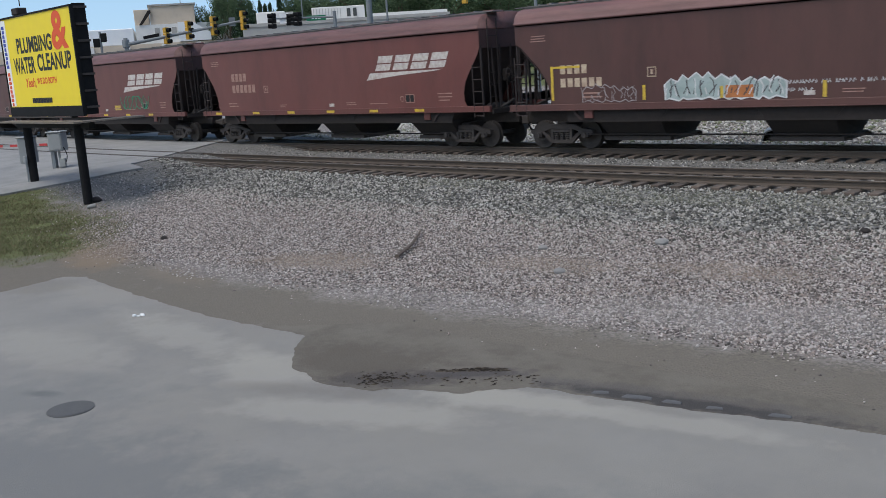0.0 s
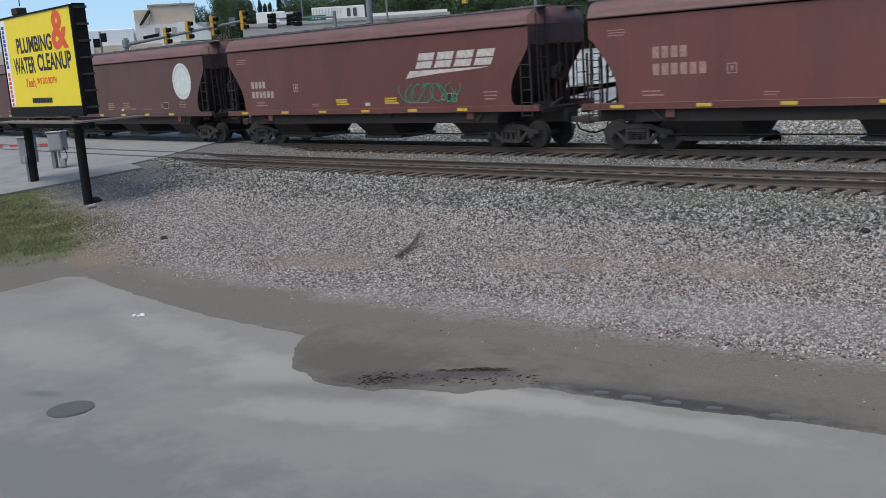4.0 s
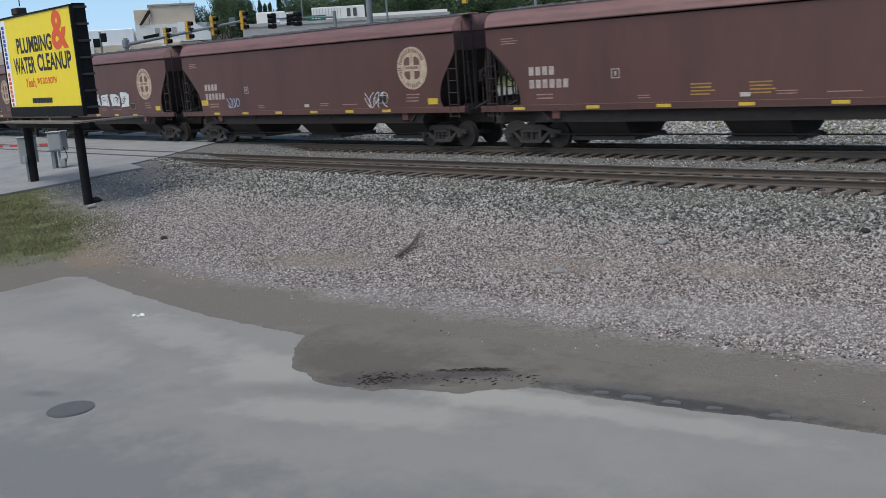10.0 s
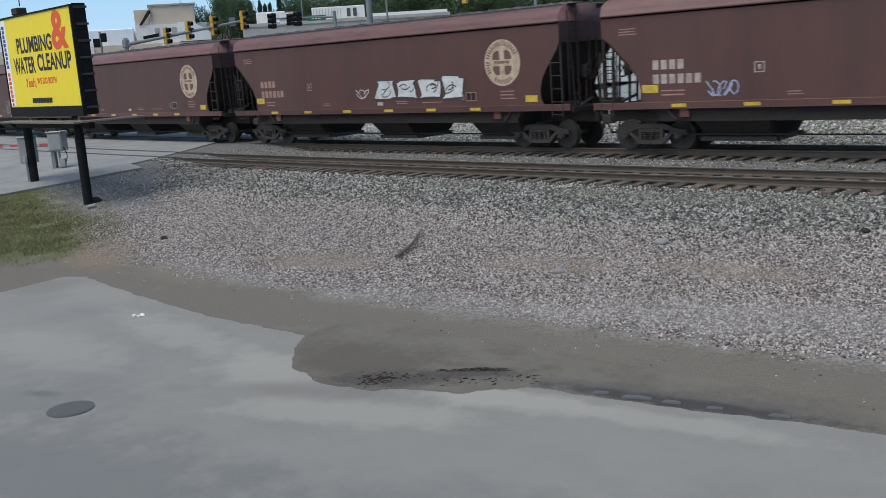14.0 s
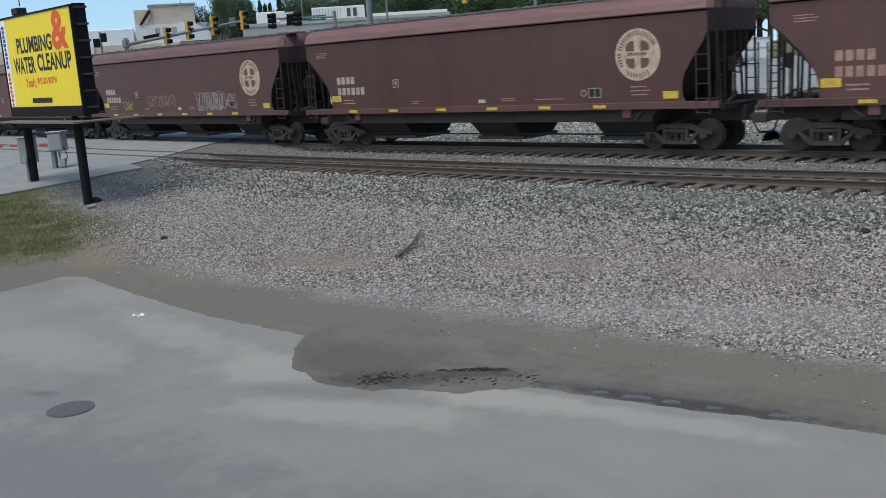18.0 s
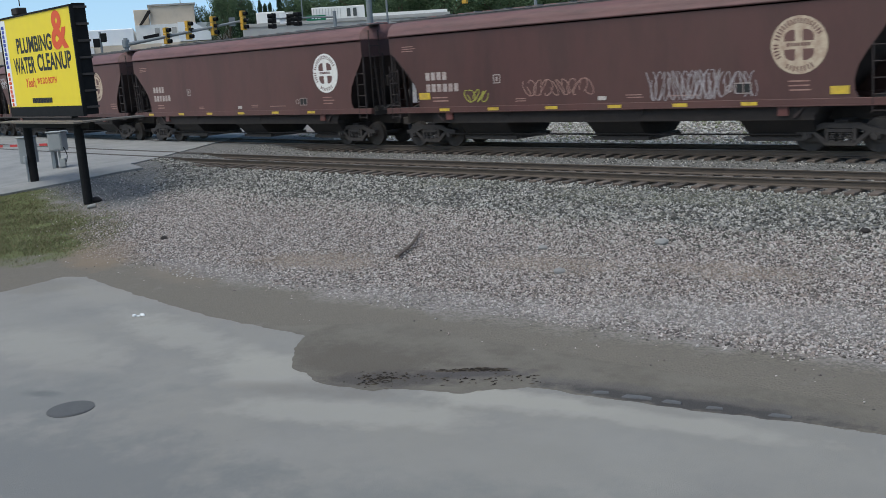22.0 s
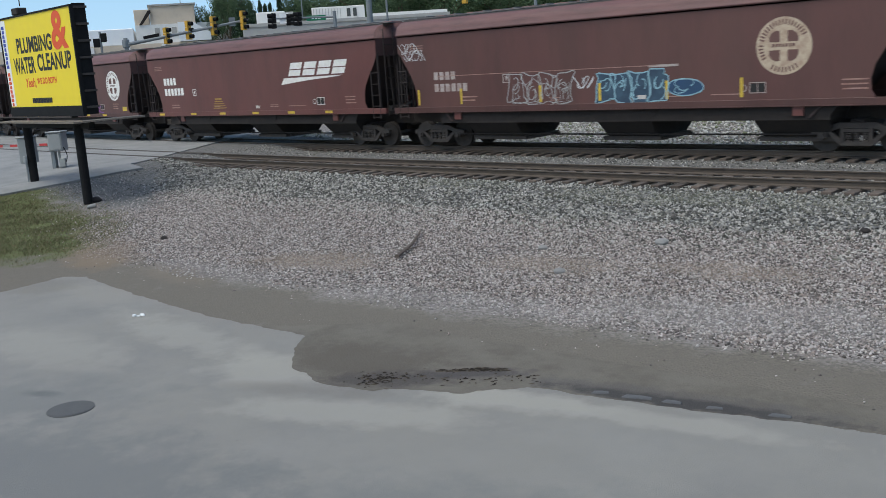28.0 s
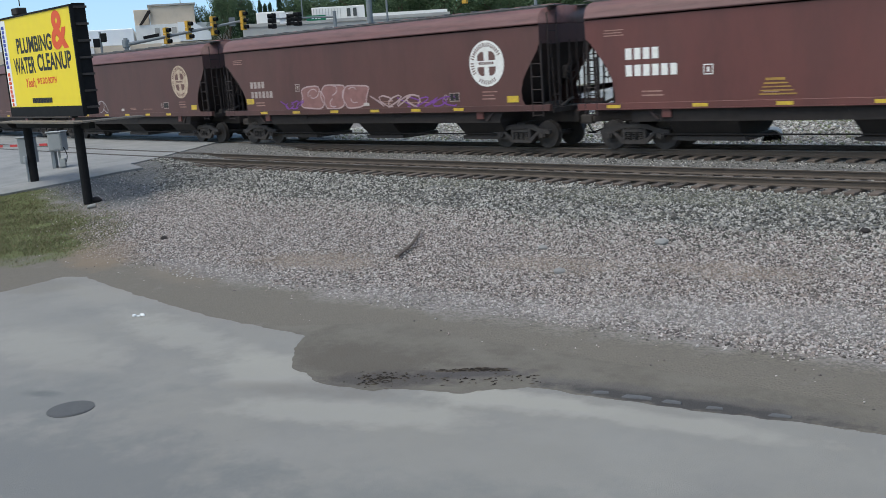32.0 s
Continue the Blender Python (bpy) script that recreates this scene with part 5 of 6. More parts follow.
# ---------------------------------------------------------------- billboard
def billboard():
    t = thing("billboard", "yellow roadside billboard on two black steel posts", "billboard", m=pose(-34.8, 17.18, 0, 0, 0, -6.92))
    W, Z0, Z1, D = 6.23, 2.52, 5.60, 0.5
    part("face", boxes((0.0, W, -0.02, 0.02, Z0, Z1)), M_SIGN_Y, t, "yellow printed face")
    part("side_strip", boxes((0.03, 0.50, -0.028, -0.021, Z0 + 0.03, Z1 - 0.03)), M_PAPER, t, "white strip with small print as bars")
    for k in range(18):
        z = Z1 - 0.22 - k * 0.152 - (0.12 if k >= 10 else 0)
        part("print_bar", boxes((0.12 + 0.03 * (k % 2), 0.36 - 0.02 * (k % 3), -0.034, -0.029, z - 0.12, z)), M_RED if 10 <= k else M_BLUE, t)
    for nm, b in (("bottom_trim", (-0.05, W + 0.06, -0.06, 0.06, Z0 - 0.34, Z0)), ("top_trim", (-0.05, W + 0.06, -0.05, 0.06, Z1, Z1 + 0.06)), ("edge_trim", (-0.06, 0.0, -0.05, 0.06, Z0, Z1)), ("edge_trim", (W, W + 0.07, -0.05, 0.06, Z0, Z1))):
        part(nm, boxes(b), M_BLACKSTEEL, t)
    # back face and ribs at the open end
    part("back_face", boxes((0.0, W - 0.1, D - 0.06, D, Z0 - 0.3, Z1 + 0.1)), M_BLACKSTEEL, t)
    part("end_panel", boxes((W - 0.1, W - 0.04, 0.08, D, Z0 - 0.3, Z1 + 0.1)), M_BLACKSTEEL, t, "dark end panel with ribs")
    for k in range(7):
        z = Z0 - 0.1 + k * 0.52
        part("rib", boxes((W - 0.04, W + 0.03, 0.1, D + 0.02, z, z + 0.07)), M_STEEL, t)
    for x in (1.2, 3.1, 5.0):
        part("upright", boxes((x - 0.08, x + 0.08, 0.06, 0.26, Z0 - 0.4, Z1)), M_BLACKSTEEL, t)
    # catwalk
    for y0, z in ((-0.62, 2.04), (-0.32, 2.045)):
        part("catwalk_plank", boxes((-0.05, W + 0.55, y0, y0 + 0.26, z - 0.05, z)), M_WALKWOOD, t, "weathered plank")
    part("catwalk_plank", boxes((W - 0.2, W + 0.6, 0.0, 1.75, 2.0, 2.05)), M_WALKWOOD, t)
    part("catwalk_rail", boxes((0.4, W + 0.5, -0.66, -0.62, 2.18, 2.22)), M_STEEL, t)
    part("cross_beam", boxes((0.1, W + 0.2, 0.0, 0.2, 1.78, 1.98)), M_BLACKSTEEL, t)
    for x, y, z0 in ((5.62, -0.02, -0.95), (0.68, 0.16, -0.7)):
        bm = bmesh.new()
        tube(bm, (x, y, z0), (x, y, 1.9), 0.15, 16)
        part("post", bm, M_BLACKSTEEL, t, "black round steel post")
    bm = bmesh.new()
    tube(bm, (0.68, -0.06, -0.55), (0.68, -0.06, 0.6), 0.03, 8)
    part("conduit", bm, M_GREYBOX, t)
    part("meter", boxes((0.55, 0.8, -0.12, -0.02, 0.5, 0.75), bevel=0.03), M_GREYBOX, t)
    part("lamp_box", boxes((0.95, 1.5, 0.1, 0.45, Z1 + 0.1, Z1 + 0.34), bevel=0.03), M_UNDER, t, "dark box on top of the board")
    bm = bmesh.new()
    tube(bm, (1.3, 0.3, Z1 + 0.4), (1.3, 0.3, Z1 + 0.85), 0.02, 6)
    part("lamp_stalk", bm, M_UNDER, t)
    H = Z1 - Z0
    y = -0.026
    for nm, wd, u0, u1, w0, w1, m, b, sh in (("word", "PLUMBING", 0.215, 0.715, 0.23, 0.405, M_INK, 0.03, 0), ("ampersand", "&", 0.725, 0.935, 0.012, 0.41, M_RED, 0.03, 0), ("word", "WATER", 0.135, 0.45, 0.445, 0.63, M_INK, 0.03, 0),
                                              ("word", "CLEANUP", 0.485, 0.94, 0.43, 0.615, M_INK, 0.03, 0), ("word", "Yeah,", 0.28, 0.425, 0.68, 0.80, M_RED, 0.015, 0.3), ("word", "WE DO BOTH", 0.445, 0.715, 0.685, 0.755, M_RED, 0.03, 0)):
        lettering(nm, wd, u0 * W, u1 * W, Z1 - w1 * H, Z1 - w0 * H, y - (0.002 if nm == "ampersand" else 0), m, t, b, sh)
    for k in range(13):
        x = 0.34 * W + k * 0.135
        part("print_bar", boxes((x, x + 0.115, y - 0.004, y, Z1 - 0.96 * H, Z1 - 0.905 * H)), M_INK, t)


M_WALKWOOD = mat("weathered_plank", (0.20, 0.17, 0.14), 0.9, 0, (0.12, 0.10, 0.085), 6, 0.6, 0.3, 30, stretch=(0.3, 3, 3))
billboard()


# ---------------------------------------------------------------- cabinets by the crossing
def cabinet(name, label, x, y, z0, w, d, zb, zt, posts, turn):
    t = thing(name, label, "utility cabinet", m=pose(x, y, 0, 0, 0, turn))
    part("case", boxes((-w / 2, w / 2, -d / 2, d / 2, zb, zt), bevel=0.03), M_GREYBOX, t)
    part("door", boxes((-w / 2 + 0.05, w / 2 - 0.05, -d / 2 - 0.025, -d / 2 - 0.002, zb + 0.06, zt - 0.06), bevel=0.01), M_GREYBOX, t)
    part("hood", boxes((-w / 2 - 0.04, w / 2 + 0.04, -d / 2 - 0.05, d / 2 + 0.02, zt, zt + 0.05), bevel=0.015), M_GREYBOX, t)
    for px in posts:
        bm = bmesh.new()
        tube(bm, (px, 0, z0), (px, 0, zb), 0.045, 8)
        part("post", bm, M_GREYBOX, t)
    return t


cabinet("utility_cabinet", "pale grey metal cabinet on a thin post", -35.0, 17.62, -0.45, 0.56, 0.4, 0.42, 1.36, (-0.1, 0.14), 35)
b_ = cabinet("signal_cabinet", "grey metal signal box on a post at the crossing", -37.0, 19.9, -0.25, 0.60, 0.5, 0.60, 1.34, (0.0,), 35)
part("wooden_post", boxes((-0.32, -0.14, -0.1, 0.1, -0.25, 0.62), bevel=0.02), M_POLE, b_, "short grey weathered post")
part("small_box", boxes((0.05, 0.3, -0.2, -0.06, -0.05, 0.3), bevel=0.02), M_GREYBOX, b_)
bm = bmesh.new()
for k in range(8):
    a0, a1 = k * 0.35, (k + 1) * 0.35
    tube(bm, (0.3 + 0.12 * math.sin(a0), -0.2, 0.75 - 0.075 * k), (0.3 + 0.12 * math.sin(a1), -0.2, 0.675 - 0.075 * k), 0.018, 5)
part("cable", bm, M_BLACKSTEEL, b_)


def gate_arm():
    """The lowered crossing gate: striped boards on one long arm."""
    a, u = Vector((-37.3, 19.6, 0.88)), Vector((-2.55, -0.66, -0.015)).normalized()
    m = b_.matrix_basis.inverted()
    for k in range(18):
        bm = boxes((k * 0.42, k * 0.42 + 0.415, -0.02, 0.02, -0.048, 0.048))
        q = part("arm_board", bm, M_GATERED if k % 2 == 0 else M_GREYBOX, b_, "red stripe of the gate arm" if k % 2 == 0 else "pale stripe of the gate arm")
        q.matrix_basis = m @ Matrix.Translation(a) @ u.to_track_quat("X", "Z").to_matrix().to_4x4()


M_GATERED = mat("gate_red_paint", (0.45, 0.03, 0.03), 0.5, 0, (0.3, 0.03, 0.03), 4, 0.4)
gate_arm()


# ---------------------------------------------------------------- traffic signals and poles beyond the train
M_SIGYEL = mat("signal_yellow_paint", (0.58, 0.32, 0.03), 0.5, 0, (0.42, 0.23, 0.03), 5, 0.3)
M_SIGNGREEN = mat("street_sign_green", (0.005, 0.16, 0.075), 0.5)


def signal(x, y, z0, z1, turn, colour, label):
    t = thing("traffic_light", label, "traffic light", "signals on the mast arms", m=pose(x, y, 0, 0, 0, turn))
    h = (z1 - z0) / 3
    part("backplate", boxes((-0.21, 0.21, 0.1, 0.13, z0, z1), bevel=0.0), colour, t)
    for k in range(3):
        part("housing", boxes((-0.17, 0.17, -0.12, 0.1, z0 + k * h + 0.01, z0 + (k + 1) * h - 0.01), bevel=0.03), colour, t)
        bm = bmesh.new()
        tube(bm, (0, 0.13, z0 + (k + 0.5) * h), (0, 0.38, z0 + (k + 0.5) * h), 0.13, 12, cap=False)
        tube(bm, (0, 0.12, z0 + (k + 0.5) * h), (0, 0.15, z0 + (k + 0.5) * h), 0.12, 12)
        part("visor", bm, M_BLACKSTEEL, t)
    return t


mast = thing("signal_mast", "grey steel mast arm pole over the road", "traffic light pole")
bm = bmesh.new()
tube(bm, (-55.66, 35.48, -0.05), (-55.66, 35.48, 5.85), 0.16, 12, 0.13)
part("pole", bm, M_POLE, mast)
bm = bmesh.new()
tube(bm, (-55.66, 35.48, 5.44), (-51.03, 41.84, 6.59), 0.12, 10, 0.07)
part("arm", bm, M_POLE, mast)
part("collar", boxes((-55.85, -55.49, 35.3, 35.66, 5.25, 5.75), bevel=0.04), M_POLE, mast)
bm = boxes((-0.5, 0.5, -0.03, 0.03, -0.16, 0.16))
sg = part("sign", bm, M_BLACKSTEEL, mast, "dark sign seen from behind")
sg.matrix_basis = pose(-54.69, 36.77, 5.81, 0, -8, 54)
sg = part("sign", boxes((-0.2, 0.2, -0.02, 0.02, -0.28, 0.28)), M_POLE, mast, "grey back of a small sign")
sg.matrix_basis = pose(-51.68, 40.96, 6.50, 0, 0, 54)
for x, y, a, b in ((-54.25, 37.57, 5.32, 6.38), (-53.45, 38.73, 5.53, 6.73), (-52.48, 40.01, 5.70, 6.92), (-51.29, 41.53, 5.93, 7.18)):
    signal(x, y, a, b, -70, M_SIGYEL, "yellow traffic light seen from its side on a mast arm")

mast2 = thing("signal_mast", "grey steel mast arm with dark traffic lights", "traffic light pole")
bm = bmesh.new()
tube(bm, (-44.43, 43.24, -0.05), (-44.43, 43.24, 6.6), 0.15, 12, 0.11)
part("pole", bm, M_POLE, mast2)
bm = bmesh.new()
tube(bm, (-44.43, 43.24, 6.25), (-47.2, 40.2, 6.35), 0.07, 8, 0.05)
part("arm", bm, M_POLE, mast2)
bm = bmesh.new()
tube(bm, (-45.8, 41.8, 6.2), (-45.75, 41.85, 9.2), 0.035, 8)
part("aerial_pole", bm, M_POLE, mast2)
sg = part("street_sign", boxes((-0.6, 0.6, -0.02, 0.02, -0.16, 0.16)), M_SIGNGREEN, mast2, "green street sign with white bars")
sg.matrix_basis = pose(-45.2, 42.38, 6.24, 0, 0, 46)
for k in range(3):
    q = part("print_bar", boxes((-0.28 + k * 0.2, -0.13 + k * 0.2, -0.028, -0.022, -0.06, 0.06)), M_PAPER, sg)
sg = part("sign", boxes((-0.28, 0.28, -0.02, 0.02, -0.3, 0.3)), M_PAPER, mast2, "white regulatory sign")
sg.matrix_basis = pose(-46.55, 40.96, 6.32, 0, 0, 46)
for x, y, a, b in ((-46.96, 40.47, 5.74, 6.68), (-46.22, 41.32, 5.9, 6.56), (-45.92, 41.65, 5.82, 6.66)):
    signal(x, y, a, b, 150, M_BLACKSTEEL, "black traffic light on a mast arm")

for x, y, top, r, lb in ((-48.41, 50.56, 11.0, 0.2, "thick grey steel pole beyond the road"), (-47.5, 51.4, 9.0, 0.07, "thin grey pole beyond the road")):
    t = thing("utility_pole", lb, "pole")
    bm = bmesh.new()
    tube(bm, (x, y, -0.1), (x, y, top), r * 1.2, 12, r)
    part("shaft", bm, M_POLE, t)
    part("base", boxes((x - 0.35, x + 0.35, y - 0.35, y + 0.35, -0.1, 0.15), bevel=0.04), M_ROAD, t)
signal(-43.32, 54.99, 6.95, 7.9, 20, M_SIGYEL, "yellow traffic light hung over the far road")
mast3 = thing("signal_mast", "far grey mast arm over the road", "traffic light pole")
bm = bmesh.new()
tube(bm, (-39.0, 57.5, 0.5), (-39.0, 57.5, 8.0), 0.15, 10, 0.12)
part("pole", bm, M_POLE, mast3)
bm = bmesh.new()
tube(bm, (-39.0, 57.5, 7.7), (-45.5, 53.7, 7.95), 0.08, 8, 0.05)
part("arm", bm, M_POLE, mast3)
sg = part("sign", boxes((-0.5, 0.5, -0.02, 0.02, -0.2, 0.2)), M_PAPER, mast3, "pale sign on the arm")
sg.matrix_basis = pose(-44.6, 54.2, 7.6, 0, 0, 40)
t = thing("crossing_signal", "black crossing signal lamps on a pale post", "crossing signal", m=pose(-61.4, 37.2, 0, 0, 0, 60))
bm = bmesh.new()
tube(bm, (0, 0, -0.1), (0, 0, 6.6), 0.08, 10)
part("post", bm, M_POLE, t)
for k in (-0.28, 0.2):
    part("lamp_box", boxes((k - 0.22, k + 0.22, -0.1, 0.1, 5.75 + k * 0.7, 6.35 + k * 0.7), bevel=0.04), M_BLACKSTEEL, t)


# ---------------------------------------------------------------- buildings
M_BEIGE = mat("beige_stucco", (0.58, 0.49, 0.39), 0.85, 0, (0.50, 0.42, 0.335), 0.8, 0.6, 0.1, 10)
M_WHITEROOF = mat("white_metal_roof", (0.78, 0.80, 0.82), 0.5, 0, (0.68, 0.70, 0.73), 0.4, 0.5)
M_CONC = mat("grey_concrete_wall", (0.38, 0.37, 0.35), 0.85, 0, (0.30, 0.29, 0.28), 0.7, 0.6, 0.1, 10)
M_SHED = mat("white_metal_siding", (0.55, 0.57, 0.57), 0.6, 0, (0.45, 0.47, 0.47), 0.6, 0.5)
M_GLASS = mat("dark_window_glass", (0.05, 0.055, 0.06), 0.15, 0)
M_PALEBOX = mat("pale_trailer_paint", (0.72, 0.71, 0.68), 0.6, 0, (0.6, 0.59, 0.57), 1, 0.5)

t = thing("factory_building", "large beige factory with white roof and plant room", "building", m=pose(-138, 63, 0, 0, 0, 55.5))
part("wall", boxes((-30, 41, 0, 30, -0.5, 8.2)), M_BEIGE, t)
for k in range(9):
    part("pilaster", boxes((-4 + k * 5, -3.4 + k * 5, -0.25, -0.01, -0.3, 8.1)), M_PALEBOX, t)
part("roof", boxes((-30, 22.3, 0.4, 29, 8.21, 10.55), bevel=0.1), M_WHITEROOF, t, "white standing roof band")
part("upper_wall", boxes((22.6, 31.2, 0.3, 14, 8.21, 10.9)), M_PALEBOX, t, "pale upper wall")
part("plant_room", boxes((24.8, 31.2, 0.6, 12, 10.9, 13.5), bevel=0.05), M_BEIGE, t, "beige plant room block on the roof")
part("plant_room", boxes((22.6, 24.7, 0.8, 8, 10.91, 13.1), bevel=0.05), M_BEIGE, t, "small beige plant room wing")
bm = bmesh.new()
prism(bm, [(23.2, 10.9), (23.6, 10.9), (25.0, 12.6), (25.0, 13.0), (24.6, 12.9)], 0.1, 0.5)
part("stair", bm, M_UNDER, t, "dark outside stair")
part("parapet", boxes((24.6, 31.4, 0.4, 12.2, 13.5, 13.75)), M_CONC, t)
for k in range(5):
    part("window", boxes((25.3 + k * 1.2, 26.0 + k * 1.2, 0.22, 0.29, 9.1, 10.4)), M_CONC, t)
bm = bmesh.new()
prism(bm, [(28.6, 8.3), (28.6, 11.05), (30.9, 10.9), (33.2, 9.4), (33.2, 8.3)], -0.3, 0.25)
part("canopy", bm, M_WHITEROOF, t, "white sloping canopy")
part("roof", boxes((31.4, 37, 1, 20, 8.3, 10.9)), M_SHED, t)
for k in range(3):
    part("vent", boxes((33 + k * 2.4, 34 + k * 2.4, 0.5, 1.5, 8.2, 9.2), bevel=0.05), M_CONC, t)
part("aerial", boxes((29.3, 29.4, 2, 2.1, 13.7, 15.2)), M_POLE, t)

t = thing("store_building", "long low grey building with a pale parapet", "building", m=pose(-86.5, 68.4, 0, 0, 0, 45.4))
part("wall", boxes((1.2, 24, 0, 14, -0.5, 8.0)), M_CONC, t)
part("parapet", boxes((1.1, 24.1, -0.12, 14.1, 8.0, 8.35)), M_CONC, t)
part("roof_unit", boxes((2.65, 5.8, 1.5, 6, 8.36, 9.6), bevel=0.05), M_PALEBOX, t, "pale rooftop box")
u = part("roof_unit", boxes((8.8, 14.7, 1.5, 5, 8.35, 9.75), bevel=0.05), M_PALEBOX, t, "long white ribbed rooftop unit")
for k in range(10):
    part("seam", boxes((9.0 + k * 0.33, 9.04 + k * 0.33, 1.44, 1.49, 8.5, 9.6)), M_CONC, u)
for x in (12.7, 13.4):
    part("louvre", boxes((x, x + 0.4, 1.42, 1.49, 8.6, 9.5)), M_GLASS, u, "dark louvre")
part("roof_unit", boxes((5.85, 6.75, 1.7, 5, 8.36, 9.5), bevel=0.05), M_CONC, t, "grey plant box")
part("roof_edge", boxes((15.2, 24, 1.5, 6, 8.35, 8.75)), M_PALEBOX, t)

t = thing("panel_wall", "low white panelled wall at the edge of the lot", "wall")
for k in range(9):
    x = -51 + k * 2.2
    part("panel", boxes((x, x + 2.16, 80.3, 80.4, -0.3, 3.2), bevel=0.01), M_SHED, t)
    part("post", boxes((x - 0.06, x + 0.02, 80.22, 80.42, -0.3, 3.3)), M_CONC, t)
for z in (0.6, 1.5, 2.4):
    part("rail", boxes((-51, -31.2, 80.24, 80.28, z, z + 0.06)), M_CONC, t)
part("cap", boxes((-51.1, -31.1, 80.2, 80.45, 3.2, 3.28)), M_CONC, t)


def sky_backdrop():
    """The clear blue sky low over the horizon, far behind everything."""
    m = bpy.data.materials.new("clear_sky")
    m.use_nodes = True
    nt, L = m.node_tree, m.node_tree.links
    nt.nodes.remove(nt.nodes["Principled BSDF"])
    em, tc, sp, mr = nt.nodes.new("ShaderNodeEmission"), nt.nodes.new("ShaderNodeTexCoord"), nt.nodes.new("ShaderNodeSeparateXYZ"), nt.nodes.new("ShaderNodeMapRange")
    cr = nt.nodes.new("ShaderNodeValToRGB")
    cr.color_ramp.elements[0].color, cr.color_ramp.elements[1].color = (0.48, 0.69, 0.88, 1), (0.20, 0.44, 0.80, 1)
    mr.inputs["From Min"].default_value, mr.inputs["From Max"].default_value = 0.0, 220.0
    L.new(tc.outputs["Object"], sp.inputs[0])
    L.new(sp.outputs["Z"], mr.inputs["Value"])
    L.new(mr.outputs[0], cr.inputs[0])
    L.new(cr.outputs[0], em.inputs["Color"])
    L.new(em.outputs[0], nt.nodes["Material Output"].inputs["Surface"])
    bm = bmesh.new()
    ring = [(1000 * math.sin(radians(a)), 1000 * math.cos(radians(a))) for a in range(-100, 41, 4)]
    lo, hi = [bm.verts.new((x, y, -20)) for x, y in ring], [bm.verts.new((x, y, 420)) for x, y in ring]
    for i in range(len(ring) - 1):
        bm.faces.new((lo[i], lo[i + 1], hi[i + 1], hi[i]))
    tagged(part("backdrop", bm, m), "clear blue sky low over the horizon", "sky", kind="structure")


sky_backdrop()

# ---------------------------------------------------------------- trees
M_BARK = mat("tree_bark", (0.09, 0.065, 0.045), 0.95, 0, (0.05, 0.038, 0.03), 5, 0.6, 0.5, 20)
M_LEAF = island_stone("broad_leaves", ((0.075, 0.112, 0.062), (0.085, 0.125, 0.07), (0.065, 0.098, 0.058), (0.092, 0.132, 0.072), (0.075, 0.11, 0.066)), 1.0, 0.0)
M_NEEDLE = island_stone("conifer_needles", ((0.04, 0.068, 0.042), (0.05, 0.078, 0.046), (0.034, 0.058, 0.038), (0.056, 0.084, 0.05)), 1.0, 0.0)


def leaf_mesh(name, centres, n, size, material, seed):
    r = np.random.default_rng(seed)
    c = np.array([k[:3] for k in centres])
    rad = np.array([k[3] for k in centres])
    pick = r.choice(len(c), n, p=rad ** 2 / (rad ** 2).sum())
    d = r.normal(size=(n, 3))
    d /= np.linalg.norm(d, axis=1)[:, None]
    p = c[pick] + d * (rad[pick] * r.uniform(0.45, 1.08, n))[:, None] * np.array([1, 1, 0.8])
    a, b = r.normal(size=(n, 3)), r.normal(size=(n, 3))
    a /= np.linalg.norm(a, axis=1)[:, None]
    b -= a * (a * b).sum(1)[:, None]
    b /= np.linalg.norm(b, axis=1)[:, None]
    s = (size * r.uniform(0.6, 1.3, n))[:, None]
    V = np.stack([p - a * s, p + b * s * 0.6, p + a * s, p - b * s * 0.6], 1).reshape(-1, 3)
    me = bpy.data.meshes.new(name)
    me.from_pydata(V.tolist(), [], (np.arange(n * 4).reshape(-1, 4)).tolist())
    me.materials.append(material)
    return me


def tree(h, seed):
    r = random.Random(seed)
    t = thing("tree", "tall leafy green tree behind the buildings", "tree", "trees beyond the railway")
    bm = bmesh.new()
    tube(bm, (0, 0, -0.5), (0.1, 0, h * 0.35), h * 0.03, 9, h * 0.022)
    tube(bm, (0.1, 0, h * 0.34), (0, 0.2, h * 0.75), h * 0.022, 8, h * 0.008)
    cs = [(0, 0, h * 0.72, h * 0.2)]
    for k in range(11):
        a = k * 2.4 + r.uniform(-0.4, 0.4)
        z0 = h * r.uniform(0.3, 0.6)
        L = h * r.uniform(0.18, 0.34)
        e = (L * math.cos(a), L * math.sin(a), z0 + h * r.uniform(0.08, 0.28))
        tube(bm, (0.05, 0, z0), e, h * 0.011, 6, h * 0.004)
        cs.append((*e, h * r.uniform(0.09, 0.17)))
    for k in range(5):
        a = r.uniform(0, 6.28)
        cs.append((h * 0.12 * math.cos(a), h * 0.12 * math.sin(a), h * r.uniform(0.8, 0.95), h * r.uniform(0.06, 0.12)))
    part("trunk", bm, M_BARK, t)
    c = new("crown", leaf_mesh("crown", cs, 14000, h * 0.0085, M_LEAF, seed))
    c.parent = t
    tagged(c, kind="stuff")
    return t


